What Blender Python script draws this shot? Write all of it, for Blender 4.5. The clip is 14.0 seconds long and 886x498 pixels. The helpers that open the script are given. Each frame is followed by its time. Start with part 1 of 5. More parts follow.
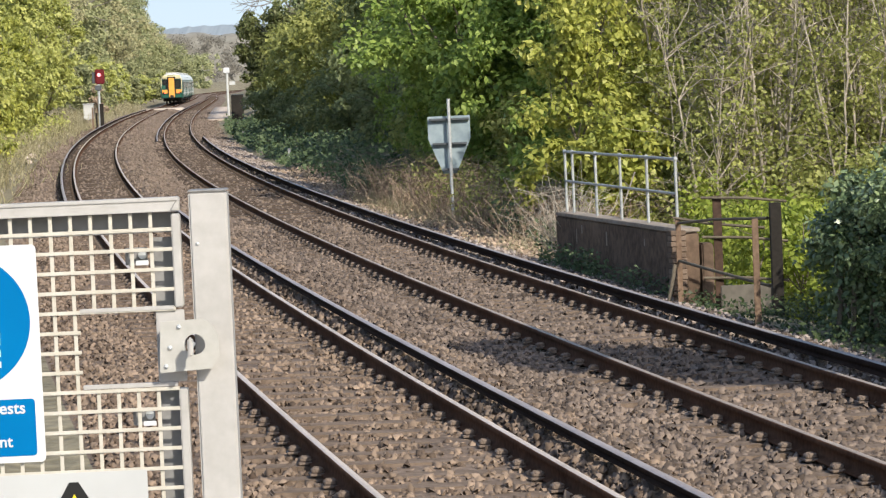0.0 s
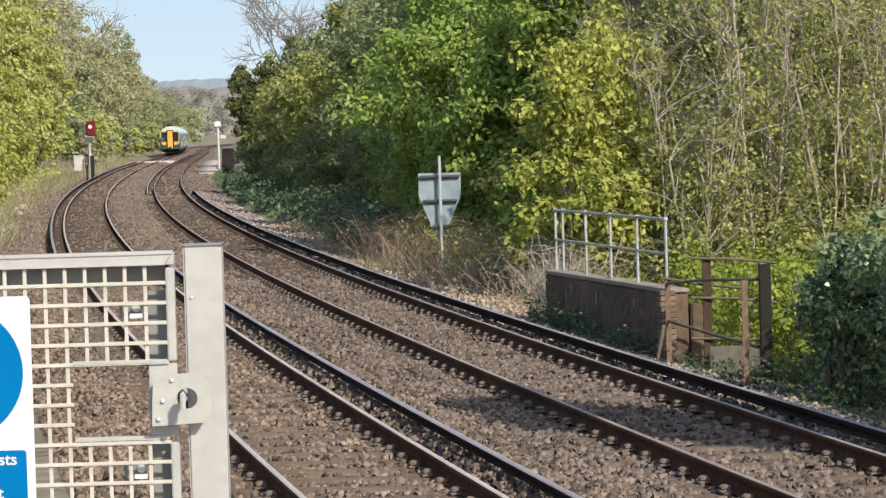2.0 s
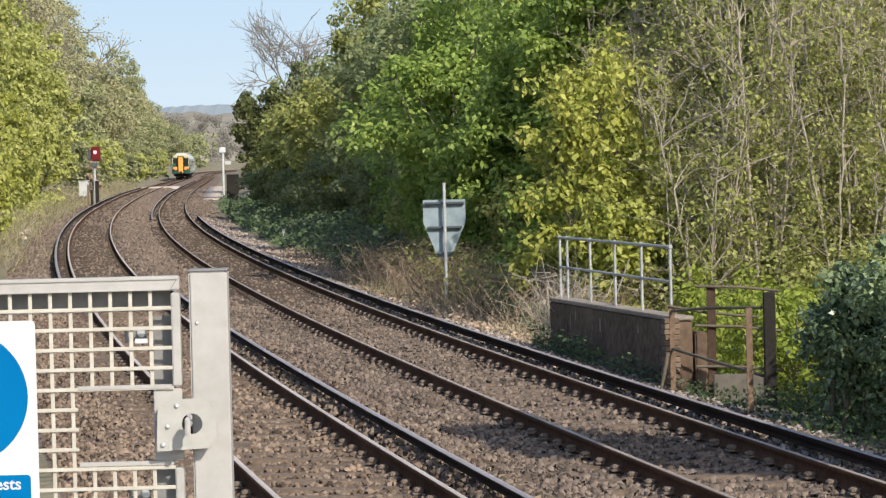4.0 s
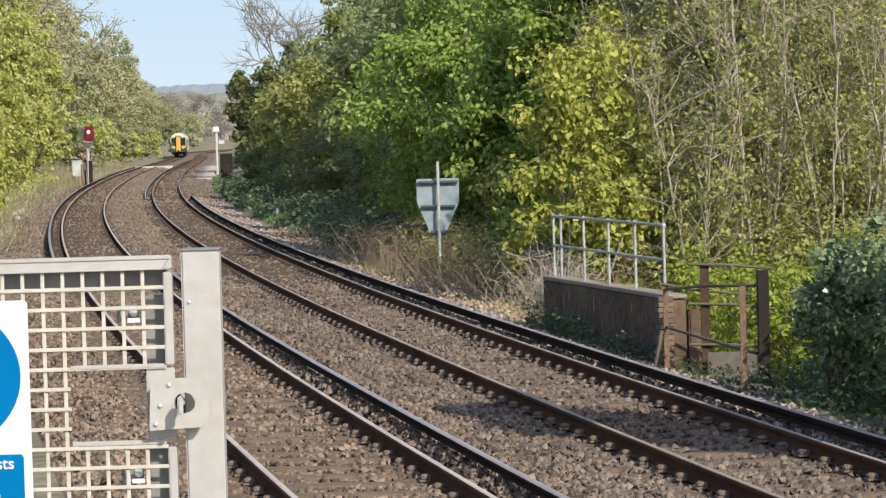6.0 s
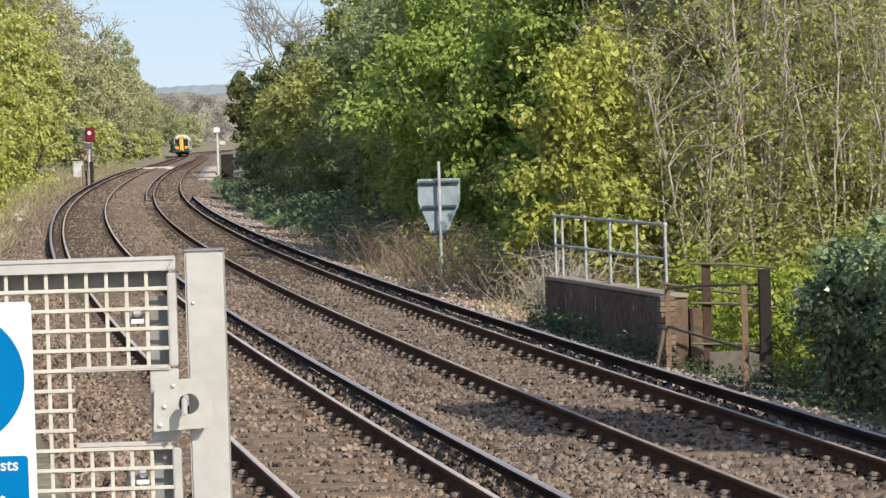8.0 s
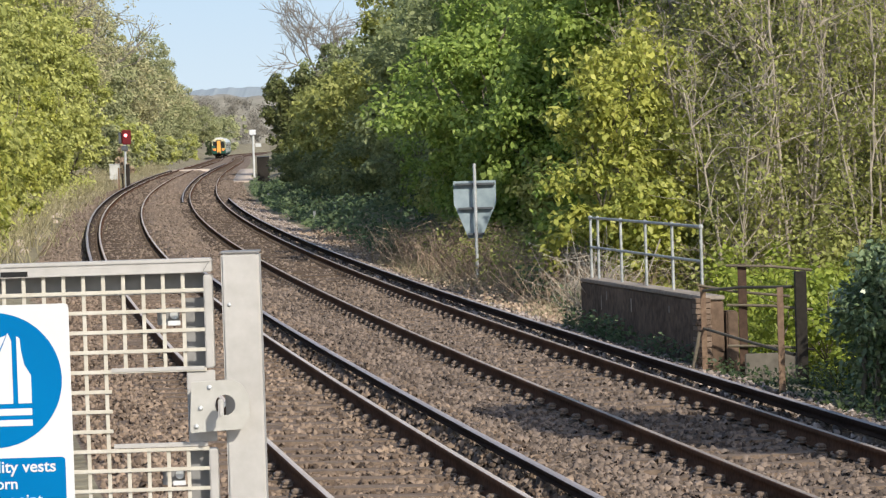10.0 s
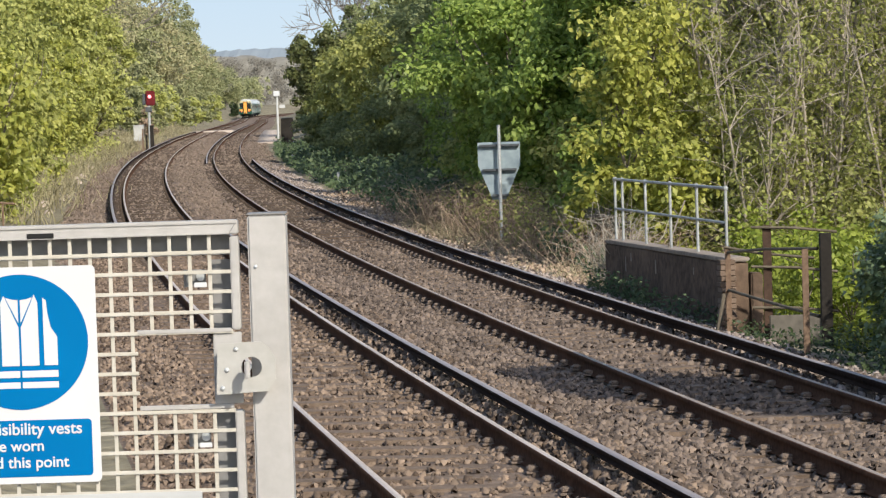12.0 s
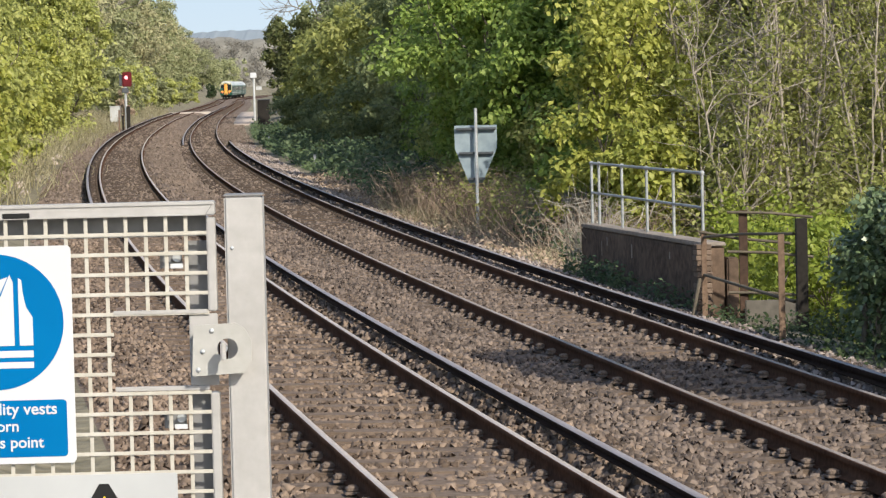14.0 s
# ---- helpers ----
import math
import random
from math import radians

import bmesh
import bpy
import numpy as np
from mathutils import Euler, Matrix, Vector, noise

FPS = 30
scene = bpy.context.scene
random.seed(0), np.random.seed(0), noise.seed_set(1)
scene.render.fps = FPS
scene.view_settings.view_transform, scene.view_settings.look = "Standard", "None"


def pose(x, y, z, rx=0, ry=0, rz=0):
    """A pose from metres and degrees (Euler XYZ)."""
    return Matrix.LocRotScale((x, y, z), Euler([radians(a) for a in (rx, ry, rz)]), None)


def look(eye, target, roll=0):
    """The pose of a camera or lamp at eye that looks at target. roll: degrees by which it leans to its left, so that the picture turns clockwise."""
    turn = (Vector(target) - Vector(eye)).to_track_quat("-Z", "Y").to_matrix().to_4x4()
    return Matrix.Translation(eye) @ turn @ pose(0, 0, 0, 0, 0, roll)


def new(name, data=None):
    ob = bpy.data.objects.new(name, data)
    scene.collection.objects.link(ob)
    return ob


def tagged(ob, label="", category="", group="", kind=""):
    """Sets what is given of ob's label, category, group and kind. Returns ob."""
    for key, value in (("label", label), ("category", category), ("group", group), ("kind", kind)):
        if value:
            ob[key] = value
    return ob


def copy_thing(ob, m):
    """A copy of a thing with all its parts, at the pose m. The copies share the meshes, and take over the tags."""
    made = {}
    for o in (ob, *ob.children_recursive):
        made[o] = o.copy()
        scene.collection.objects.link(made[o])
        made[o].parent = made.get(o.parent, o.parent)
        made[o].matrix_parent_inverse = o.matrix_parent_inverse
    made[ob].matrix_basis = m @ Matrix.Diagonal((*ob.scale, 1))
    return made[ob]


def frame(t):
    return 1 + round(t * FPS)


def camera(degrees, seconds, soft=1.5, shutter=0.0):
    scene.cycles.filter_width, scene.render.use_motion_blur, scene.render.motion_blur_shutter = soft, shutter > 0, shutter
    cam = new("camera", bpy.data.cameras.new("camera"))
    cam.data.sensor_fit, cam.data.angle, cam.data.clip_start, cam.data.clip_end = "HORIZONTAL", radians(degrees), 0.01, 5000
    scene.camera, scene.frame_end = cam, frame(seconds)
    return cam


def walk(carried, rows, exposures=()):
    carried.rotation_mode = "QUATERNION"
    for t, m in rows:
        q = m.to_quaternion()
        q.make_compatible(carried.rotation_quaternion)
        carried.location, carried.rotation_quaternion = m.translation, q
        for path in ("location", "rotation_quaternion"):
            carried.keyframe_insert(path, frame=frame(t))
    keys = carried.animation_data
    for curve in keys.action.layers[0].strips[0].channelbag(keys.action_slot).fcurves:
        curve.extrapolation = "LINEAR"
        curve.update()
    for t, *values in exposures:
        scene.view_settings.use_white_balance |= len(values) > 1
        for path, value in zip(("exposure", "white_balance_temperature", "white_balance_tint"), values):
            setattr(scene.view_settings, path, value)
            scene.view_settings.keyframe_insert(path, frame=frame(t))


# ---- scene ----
cam = camera(17.148, 14.0, soft=1.3)
PATH = [
    (0, (0.0276, -0.0023, 2.7672), (1.469, 99.801, -3.341), -2.484),
    (0.5, (0.0175, -0.0085, 2.7689), (0.435, 99.892, -1.672), -2.028),
    (1, (0.0147, -0.0358, 2.7698), (0.667, 99.876, -1.370), -1.805),
    (1.5, (0.0182, -0.0203, 2.7692), (1.245, 99.881, -1.492), -2.001),
    (2, (0.0143, -0.0178, 2.7705), (1.912, 99.876, -1.425), -1.657),
    (2.5, (0.0180, -0.0063, 2.7701), (1.554, 99.916, -0.853), -1.687),
    (2.7, (0.0154, 0.0185, 2.7685), (1.555, 99.952, -0.534), -1.728),
    (4.8, (0.0065, -0.0329, 2.7698), (1.902, 99.896, -0.485), -1.248),
    (5, (0.0048, -0.0276, 2.7687), (1.871, 99.903, -0.442), -1.325),
    (5.5, (0.0132, -0.0397, 2.7697), (1.928, 99.868, -1.086), -1.544),
    (6, (0.0156, -0.0229, 2.7689), (1.982, 99.878, -1.234), -1.559),
    (6.5, (0.0167, -0.0155, 2.7684), (2.044, 99.887, -1.148), -1.552),
    (7, (0.0072, -0.0042, 2.7680), (2.297, 99.896, -1.073), -1.209),
    (7.5, (0.0078, -0.0407, 2.7704), (2.346, 99.861, -0.988), -1.460),
    (8, (0.0087, -0.0180, 2.7690), (1.940, 99.883, -1.232), -1.724),
    (8.2, (0.0093, -0.0421, 2.7698), (1.508, 99.876, -0.985), -1.726),
    (10.3, (0.0096, -0.0439, 2.7691), (0.525, 99.879, -1.128), -1.883),
    (10.5, (0.0113, -0.0258, 2.7687), (0.525, 99.929, -0.182), -2.058),
    (10.6, (0.0066, 0.0031, 2.7733), (1.389, 99.940, -0.510), -1.835),
    (11, (0.0114, -0.0761, 2.7655), (0.960, 99.817, -1.766), -2.134),
    (11.5, (0.0077, -0.0256, 2.7676), (0.652, 99.877, -1.589), -1.784),
    (12, (0.0019, -0.0223, 2.7700), (-0.131, 99.843, -2.411), -1.752),
    (12.5, (0.0000, -0.0000, 2.7700), (-0.000, 99.883, -2.067), -1.750),
    (13, (0.0029, -0.0170, 2.7686), (-0.066, 99.864, -2.102), -1.461),
    (13.5, (0.0045, -0.0099, 2.7688), (0.021, 99.876, -2.010), -1.518),
    (14, (-0.0013, -0.0044, 2.7679), (0.669, 99.826, -3.009), -1.367),
]
EXPOSURES = ((0, 0.28), (0.6, 0.2), (2.5, 0.19), (5, 0.18), (8, 0.21), (10.5, 0.11), (11, 0.06), (11.5, 0.1), (12.5, 0.14), (14, 0.15))
walk(cam, [(t, look(eye, target, roll)) for t, eye, target, roll in PATH], EXPOSURES)

# ---- daylight ----
SUN = Vector((0.405, -0.700, 0.588)).normalized()
sun_data = bpy.data.lights.new("sun", "SUN")
sun_data.energy, sun_data.angle, sun_data.color = 4.25, radians(0.6), (1.0, 0.925, 0.80)
sun = new("sun", sun_data)
sun.matrix_world = look((0, 0, 60), Vector((0, 0, 60)) - SUN)
world = bpy.data.worlds.new("sky")
scene.world = world
world.use_nodes = True
wn = world.node_tree.nodes
sky = wn.new("ShaderNodeTexSky")
sky.sky_type, sky.sun_disc = "NISHITA", False
sky.sun_elevation, sky.sun_rotation = math.asin(SUN.z), math.atan2(SUN.x, SUN.y)
sky.air_density, sky.dust_density, sky.ozone_density = 1.0, 1.3, 1.0
world.node_tree.links.new(sky.outputs[0], wn["Background"].inputs[0])
wn["Background"].inputs[1].default_value = 0.15


# ---- materials ----
def material(name, low, high, rough=0.8, metal=0.0, grain=12.0, big=0.6, bump=0.2, through_light=0.0, island=False, spec=0.3, per_object=False, bump_dist=0.01):
    """Two colours mixed by noise at two scales, and by a chance per loose piece where wanted, with a fine relief."""
    m = bpy.data.materials.new(name)
    m.use_nodes = True
    n, l = m.node_tree.nodes, m.node_tree.links
    b = n["Principled BSDF"]
    b.inputs["Roughness"].default_value, b.inputs["Metallic"].default_value = rough, metal
    b.inputs["Specular IOR Level"].default_value = spec
    co = n.new("ShaderNodeTexCoord")
    fine, wide = n.new("ShaderNodeTexNoise"), n.new("ShaderNodeTexNoise")
    fine.inputs["Scale"].default_value, fine.inputs["Detail"].default_value = grain, 5
    wide.inputs["Scale"].default_value, wide.inputs["Detail"].default_value = big, 3
    for t in (fine, wide):
        l.new(co.outputs["Object"], t.inputs["Vector"])
    add = n.new("ShaderNodeMath")
    add.operation = "ADD"
    if island or per_object:
        g = n.new("ShaderNodeNewGeometry") if island else n.new("ShaderNodeObjectInfo")
        l.new(g.outputs["Random Per Island" if island else "Random"], add.inputs[0])
        l.new(wide.outputs["Fac"], add.inputs[1])
    else:
        l.new(fine.outputs["Fac"], add.inputs[0])
        l.new(wide.outputs["Fac"], add.inputs[1])
    span = n.new("ShaderNodeMapRange")
    span.inputs["From Min"].default_value, span.inputs["From Max"].default_value = (0.35, 1.65) if island or per_object else (0.65, 1.35)
    l.new(add.outputs[0], span.inputs["Value"])
    mix = n.new("ShaderNodeMix")
    mix.data_type = "RGBA"
    mix.inputs["A"].default_value, mix.inputs["B"].default_value = (*low, 1), (*high, 1)
    l.new(span.outputs[0], mix.inputs["Factor"])
    l.new(mix.outputs["Result"], b.inputs["Base Color"])
    if bump:
        k = n.new("ShaderNodeBump")
        k.inputs["Strength"].default_value, k.inputs["Distance"].default_value = bump, bump_dist
        l.new(fine.outputs["Fac"], k.inputs["Height"])
        l.new(k.outputs[0], b.inputs["Normal"])
    if through_light:
        tr, ms = n.new("ShaderNodeBsdfTranslucent"), n.new("ShaderNodeMixShader")
        l.new(mix.outputs["Result"], tr.inputs["Color"])
        ms.inputs[0].default_value = through_light
        l.new(b.outputs[0], ms.inputs[1]), l.new(tr.outputs[0], ms.inputs[2])
        l.new(ms.outputs[0], n["Material Output"].inputs["Surface"])
    return m


def glow(name, colour, strength):
    m = bpy.data.materials.new(name)
    m.use_nodes = True
    b = m.node_tree.nodes["Principled BSDF"]
    b.inputs["Base Color"].default_value = (*colour, 1)
    b.inputs["Emission Color"].default_value = (*colour, 1)
    b.inputs["Emission Strength"].default_value = strength
    return m


BALLAST = material("ballast", (0.08, 0.057, 0.042), (0.26, 0.195, 0.15), 0.95, grain=9, big=0.35, bump=1.0, bump_dist=0.05)
STONE = material("ballast stone", (0.055, 0.037, 0.026), (0.35, 0.26, 0.19), 0.9, grain=40, big=0.45, island=True, bump=0.3)
GREYSTONE = material("grey ballast stone", (0.042, 0.031, 0.024), (0.28, 0.217, 0.172), 0.9, grain=40, big=0.45, island=True, bump=0.3)
FARSTONE = material("far ballast stone", (0.13, 0.098, 0.075), (0.29, 0.225, 0.178), 0.95, grain=20, big=0.3, island=True, bump=0.3)
SHOULDER = material("pale shoulder stone", (0.16, 0.13, 0.11), (0.5, 0.42, 0.37), 0.9, grain=40, big=0.45, island=True, bump=0.3)
# darker copy of the sleeper: shadow streaks across the far bed
FARSLEEPER = material("far sleeper with painted shadow", (0.05, 0.036, 0.028), (0.13, 0.095, 0.07), 0.95, grain=14, big=1.5, bump=0.5)
VERGE = material("dry verge", (0.12, 0.105, 0.065), (0.33, 0.29, 0.2), 0.95, grain=5, big=0.25, bump=1.0, bump_dist=0.08)
PASTURE = material("far grass", (0.06, 0.085, 0.03), (0.15, 0.16, 0.07), 0.95, grain=0.2, big=0.02)
RUST = material("rusty rail side", (0.055, 0.028, 0.017), (0.14, 0.076, 0.048), 0.95, grain=18, big=1.2, spec=0.05)
DULLHEAD = material("brown dull rail head", (0.26, 0.205, 0.165), (0.44, 0.365, 0.305), 0.5, metal=0.1, grain=25, big=0.6, bump=0.05)
# worn steel, its base colour raised to stand in for sky glint
HEAD = material("worn rail head with painted glint", (0.44, 0.37, 0.31), (0.66, 0.57, 0.5), 0.45, metal=0.1, grain=25, big=0.6, bump=0.05)
CONDUCT = material("conductor rail top", (0.25, 0.22, 0.22), (0.4, 0.36, 0.355), 0.5, metal=0.1, grain=20, big=0.8, bump=0.05)
DARKRAIL = material("conductor rail side", (0.022, 0.014, 0.011), (0.055, 0.036, 0.028), 0.95, grain=20, big=1, spec=0.04)
SLEEPER = material("dusty sleeper", (0.1, 0.072, 0.052), (0.24, 0.18, 0.135), 0.95, grain=14, big=1.5, per_object=False, bump=0.5)
CLIP = material("rail clip", (0.085, 0.062, 0.048), (0.24, 0.185, 0.145), 0.75, grain=30, big=2)
POT = material("insulator", (0.03, 0.025, 0.024), (0.09, 0.07, 0.06), 0.5, grain=15, big=2)
CREAM = material("cream gate paint", (0.385, 0.371, 0.352), (0.485, 0.47, 0.452), 0.55, grain=30, big=3, bump=0.06)
MESHPAINT = material("weathered cream mesh paint", (0.44, 0.405, 0.33), (0.62, 0.595, 0.535), 0.6, grain=22, big=6, bump=0.1)
PLATE = material("grey-cream plate paint", (0.38, 0.37, 0.34), (0.48, 0.47, 0.44), 0.55, grain=30, big=3, bump=0.08)
# greyed, low-contrast browns: distance haze is part of this colour
FARHILL = material("brown wooded slope with haze tint", (0.18, 0.17, 0.14), (0.33, 0.31, 0.262), 1.0, grain=0.25, big=0.03, bump=0.0)
GREYBACK = material("grey steel flange", (0.19, 0.188, 0.186), (0.29, 0.285, 0.28), 0.6, grain=30, big=5, bump=0.05)
RAILPAINT = material("dull galvanised rail", (0.27, 0.285, 0.28), (0.47, 0.485, 0.475), 0.6, metal=0.2, grain=20, big=2.5, bump=0.1)
GALV = material("galvanised steel", (0.40, 0.42, 0.43), (0.62, 0.64, 0.65), 0.5, metal=0.35, grain=25, big=3, bump=0.08)
SIGNWHITE = material("sign white", (0.6, 0.61, 0.63), (0.66, 0.67, 0.68), 0.35, grain=4, big=1, bump=0.0)
SIGNGREY = material("sign grey white", (0.42, 0.43, 0.43), (0.52, 0.53, 0.53), 0.4, grain=4, big=1, bump=0.0)
SIGNBLUE = material("sign blue", (0, 0.135, 0.36), (0, 0.155, 0.4), 0.35, grain=4, big=1, bump=0.0, spec=0.08)
SIGNBLACK = material("sign black", (0.012, 0.012, 0.012), (0.02, 0.02, 0.02), 0.4, grain=4, big=1, bump=0.0)
SIGNYELLOW = material("sign yellow", (0.75, 0.55, 0.02), (0.85, 0.62, 0.03), 0.4, grain=4, big=1, bump=0.0)
BOARDBACK = material("grey board back", (0.2, 0.26, 0.295), (0.34, 0.41, 0.445), 0.55, metal=0.1, grain=6, big=2.5, bump=0.1)
DARKSTEEL = material("dark bracket", (0.05, 0.06, 0.07), (0.11, 0.12, 0.13), 0.6, grain=20, big=2)
CONCRETE = material("old concrete", (0.20, 0.165, 0.135), (0.36, 0.31, 0.26), 0.95, grain=8, big=0.9, bump=0.5)
DARKWALL = material("damp stained wall", (0.04, 0.027, 0.019), (0.2, 0.138, 0.097), 0.95, grain=9, big=0.8, bump=0.6)
RUSTFENCE = material("rusty fence", (0.1, 0.062, 0.042), (0.27, 0.185, 0.125), 0.85, grain=22, big=1.5, bump=0.3)
DARKRUST = material("dark rusted steel", (0.03, 0.018, 0.013), (0.10, 0.06, 0.04), 0.85, grain=22, big=1.5, bump=0.3)
DAMPCONC = material("damp grey concrete", (0.10, 0.09, 0.075), (0.20, 0.18, 0.15), 0.95, grain=9, big=1.2, bump=0.5)
FENCERAIL = material("weathered fence rail", (0.075, 0.062, 0.045), (0.19, 0.16, 0.115), 0.85, grain=22, big=1.5, bump=0.3)
BRICK = material("weathered tan brick", (0.1, 0.07, 0.05), (0.24, 0.175, 0.13), 0.95, grain=16, big=2.0, per_object=True, bump=0.5)
DARKPOST = material("dark timber post", (0.014, 0.012, 0.01), (0.036, 0.031, 0.026), 0.9, grain=16, big=1.5, bump=0.4)
BARK = material("grey bark", (0.10, 0.085, 0.065), (0.27, 0.235, 0.185), 0.95, grain=10, big=0.8, bump=0.6)
PALEBARK = material("pale bark", (0.2, 0.172, 0.135), (0.46, 0.41, 0.34), 0.95, grain=9, big=0.8, bump=0.5)
TWIG = material("beige twigs", (0.27, 0.245, 0.22), (0.47, 0.44, 0.4), 0.95, grain=9, big=0.5, bump=0.0)
DEADSTEM = material("dead bramble", (0.2, 0.14, 0.1), (0.52, 0.4, 0.29), 0.95, grain=9, big=0.8, island=True, bump=0.0)
PALETWIG = material("bleached twigs", (0.34, 0.29, 0.23), (0.58, 0.52, 0.44), 0.95, grain=9, big=0.8, bump=0.0)
L_SYC = material("sycamore leaf", (0.16, 0.25, 0.055), (0.46, 0.56, 0.14), 0.45, island=True, through_light=0.45, bump=0.0, big=0.5)
L_YEL = material("young yellow-green leaf", (0.22, 0.26, 0.045), (0.58, 0.57, 0.145), 0.45, island=True, through_light=0.4, bump=0.0, big=0.5)
L_OLIVE = material("olive spring leaf", (0.21, 0.24, 0.068), (0.54, 0.545, 0.185), 0.5, island=True, through_light=0.45, bump=0.0, big=0.5)
L_DARK = material("dark evergreen leaf", (0.18, 0.22, 0.1), (0.42, 0.46, 0.22), 0.5, island=True, through_light=0.5, bump=0.0, big=0.5)
L_IVY = material("glossy ivy leaf", (0.06, 0.105, 0.045), (0.3, 0.38, 0.19), 0.32, island=True, through_light=0.2, bump=0.0, big=0.8, spec=0.5)
# darker copy of the olive leaf, with shade in its colour
L_DEEP = material("wood leaf darkened for shade", (0.07, 0.09, 0.03), (0.2, 0.215, 0.08), 0.5, island=True, through_light=0.35, bump=0.0, big=0.4)
GREYTWIG = material("grey-brown twigs", (0.15, 0.135, 0.115), (0.29, 0.265, 0.23), 0.95, grain=9, big=0.5, bump=0.0)
L_LIME = material("lime shrub leaf", (0.15, 0.21, 0.028), (0.38, 0.43, 0.075), 0.45, island=True, through_light=0.4, bump=0.0, big=0.5)
L_LEFT = material("bright hedge leaf", (0.25, 0.285, 0.075), (0.62, 0.62, 0.21), 0.5, island=True, through_light=0.4, bump=0.0, big=0.25)
L_BEIGE = material("budding beige twig tip", (0.34, 0.325, 0.175), (0.52, 0.49, 0.285), 0.8, island=True, through_light=0.3, bump=0.0, big=0.15)
L_MOSS = material("grey-green far leaf", (0.24, 0.26, 0.125), (0.41, 0.42, 0.22), 0.7, island=True, through_light=0.3, bump=0.0, big=0.1)
# narrow pale range: the haze before the wood is painted in
L_FAR = material("far wood with haze tint", (0.235, 0.215, 0.18), (0.285, 0.262, 0.222), 0.9, island=True, through_light=0.5, bump=0.0, big=0.05)
L_GRASS = material("dry grass blade", (0.26, 0.23, 0.12), (0.55, 0.5, 0.33), 0.8, island=True, through_light=0.25, bump=0.0, big=0.3)
L_GROUND = material("bramble ground leaf", (0.05, 0.09, 0.04), (0.16, 0.21, 0.1), 0.5, island=True, through_light=0.25, bump=0.0, big=0.4)
# bramble leaf made darker: the shade at the fence foot is painted in
L_WEED = material("leaf darkened for fence-foot shade", (0.022, 0.042, 0.016), (0.08, 0.11, 0.042), 0.5, island=True, through_light=0.2, bump=0.0, big=0.4)
# blue-grey stands in for the haze over the ridge
HILL = material("far hill with blue haze tint", (0.27, 0.315, 0.345), (0.32, 0.365, 0.395), 1.0, grain=0.02, big=0.004, bump=0.0)
T_GREEN = material("train green", (0.012, 0.07, 0.05), (0.02, 0.10, 0.07), 0.35, grain=3, big=0.5, bump=0.0)
T_WHITE = material("train white", (0.5, 0.52, 0.5), (0.62, 0.63, 0.61), 0.35, grain=3, big=0.5, bump=0.0)
T_CREAM = material("train pale yellow", (0.52, 0.47, 0.29), (0.62, 0.57, 0.36), 0.4, grain=3, big=0.5, bump=0.0)
T_YELLOW = material("train yellow", (0.72, 0.33, 0.06), (0.8, 0.38, 0.08), 0.4, grain=3, big=0.5, bump=0.0)
T_BLACK = material("train black glass", (0.01, 0.012, 0.014), (0.02, 0.022, 0.026), 0.15, grain=3, big=0.5, bump=0.0, spec=0.6)
T_UNDER = material("train underframe", (0.02, 0.02, 0.02), (0.05, 0.045, 0.04), 0.8, grain=6, big=1, bump=0.0)
PALE = material("pale chippings", (0.36, 0.29, 0.24), (0.58, 0.50, 0.43), 0.95, grain=6, big=0.7, bump=0.6)
CABGREY = material("cabinet grey", (0.42, 0.43, 0.42), (0.58, 0.59, 0.58), 0.6, grain=12, big=1.5)
REDHOOD = material("dark red signal face", (0.10, 0.008, 0.012), (0.16, 0.014, 0.018), 0.5, grain=12, big=2)
SKYGLOW = bpy.data.materials.new("pale sky")
SKYGLOW.use_nodes = True
sn, sl = SKYGLOW.node_tree.nodes, SKYGLOW.node_tree.links
sn.remove(sn["Principled BSDF"])
sky_co, sky_sep, sky_span, sky_mix, sky_emit = (sn.new(k) for k in ("ShaderNodeTexCoord", "ShaderNodeSeparateXYZ", "ShaderNodeMapRange", "ShaderNodeMix", "ShaderNodeEmission"))
sky_mix.data_type = "RGBA"
sky_span.inputs["From Min"].default_value, sky_span.inputs["From Max"].default_value = 40, 300
sky_mix.inputs["A"].default_value, sky_mix.inputs["B"].default_value = (0.63, 0.745, 0.835, 1), (0.505, 0.675, 0.845, 1)
for a, b in ((sky_co.outputs["Object"], sky_sep.inputs[0]), (sky_sep.outputs["Z"], sky_span.inputs["Value"]), (sky_span.outputs[0], sky_mix.inputs["Factor"]), (sky_mix.outputs["Result"], sky_emit.inputs["Color"]), (sky_emit.outputs[0], sn["Material Output"].inputs["Surface"])):
    sl.new(a, b)
SIGNALRED = glow("red signal aspect", (1.0, 0.30, 0.34), 2.2)
TAILRED = glow("red tail lamp", (1.0, 0.06, 0.04), 2.5)


# ---- mesh helpers ----
def mesh_of(name, verts, faces, mats, slots=None, smooth=False):
    me = bpy.data.meshes.new(name)
    verts, faces = np.asarray(verts, np.float32), np.asarray(faces, np.int32)
    k = faces.shape[1]
    me.vertices.add(len(verts))
    me.vertices.foreach_set("co", verts.ravel())
    me.loops.add(faces.size)
    me.loops.foreach_set("vertex_index", faces.ravel())
    me.polygons.add(len(faces))
    me.polygons.foreach_set("loop_start", np.arange(0, faces.size, k, dtype=np.int32))
    if slots is not None:
        me.polygons.foreach_set("material_index", np.asarray(slots, np.int32))
    if smooth:
        me.polygons.foreach_set("use_smooth", np.ones(len(faces), bool))
    for m in mats if isinstance(mats, (list, tuple)) else [mats]:
        me.materials.append(m)
    me.update(calc_edges=True)
    return me


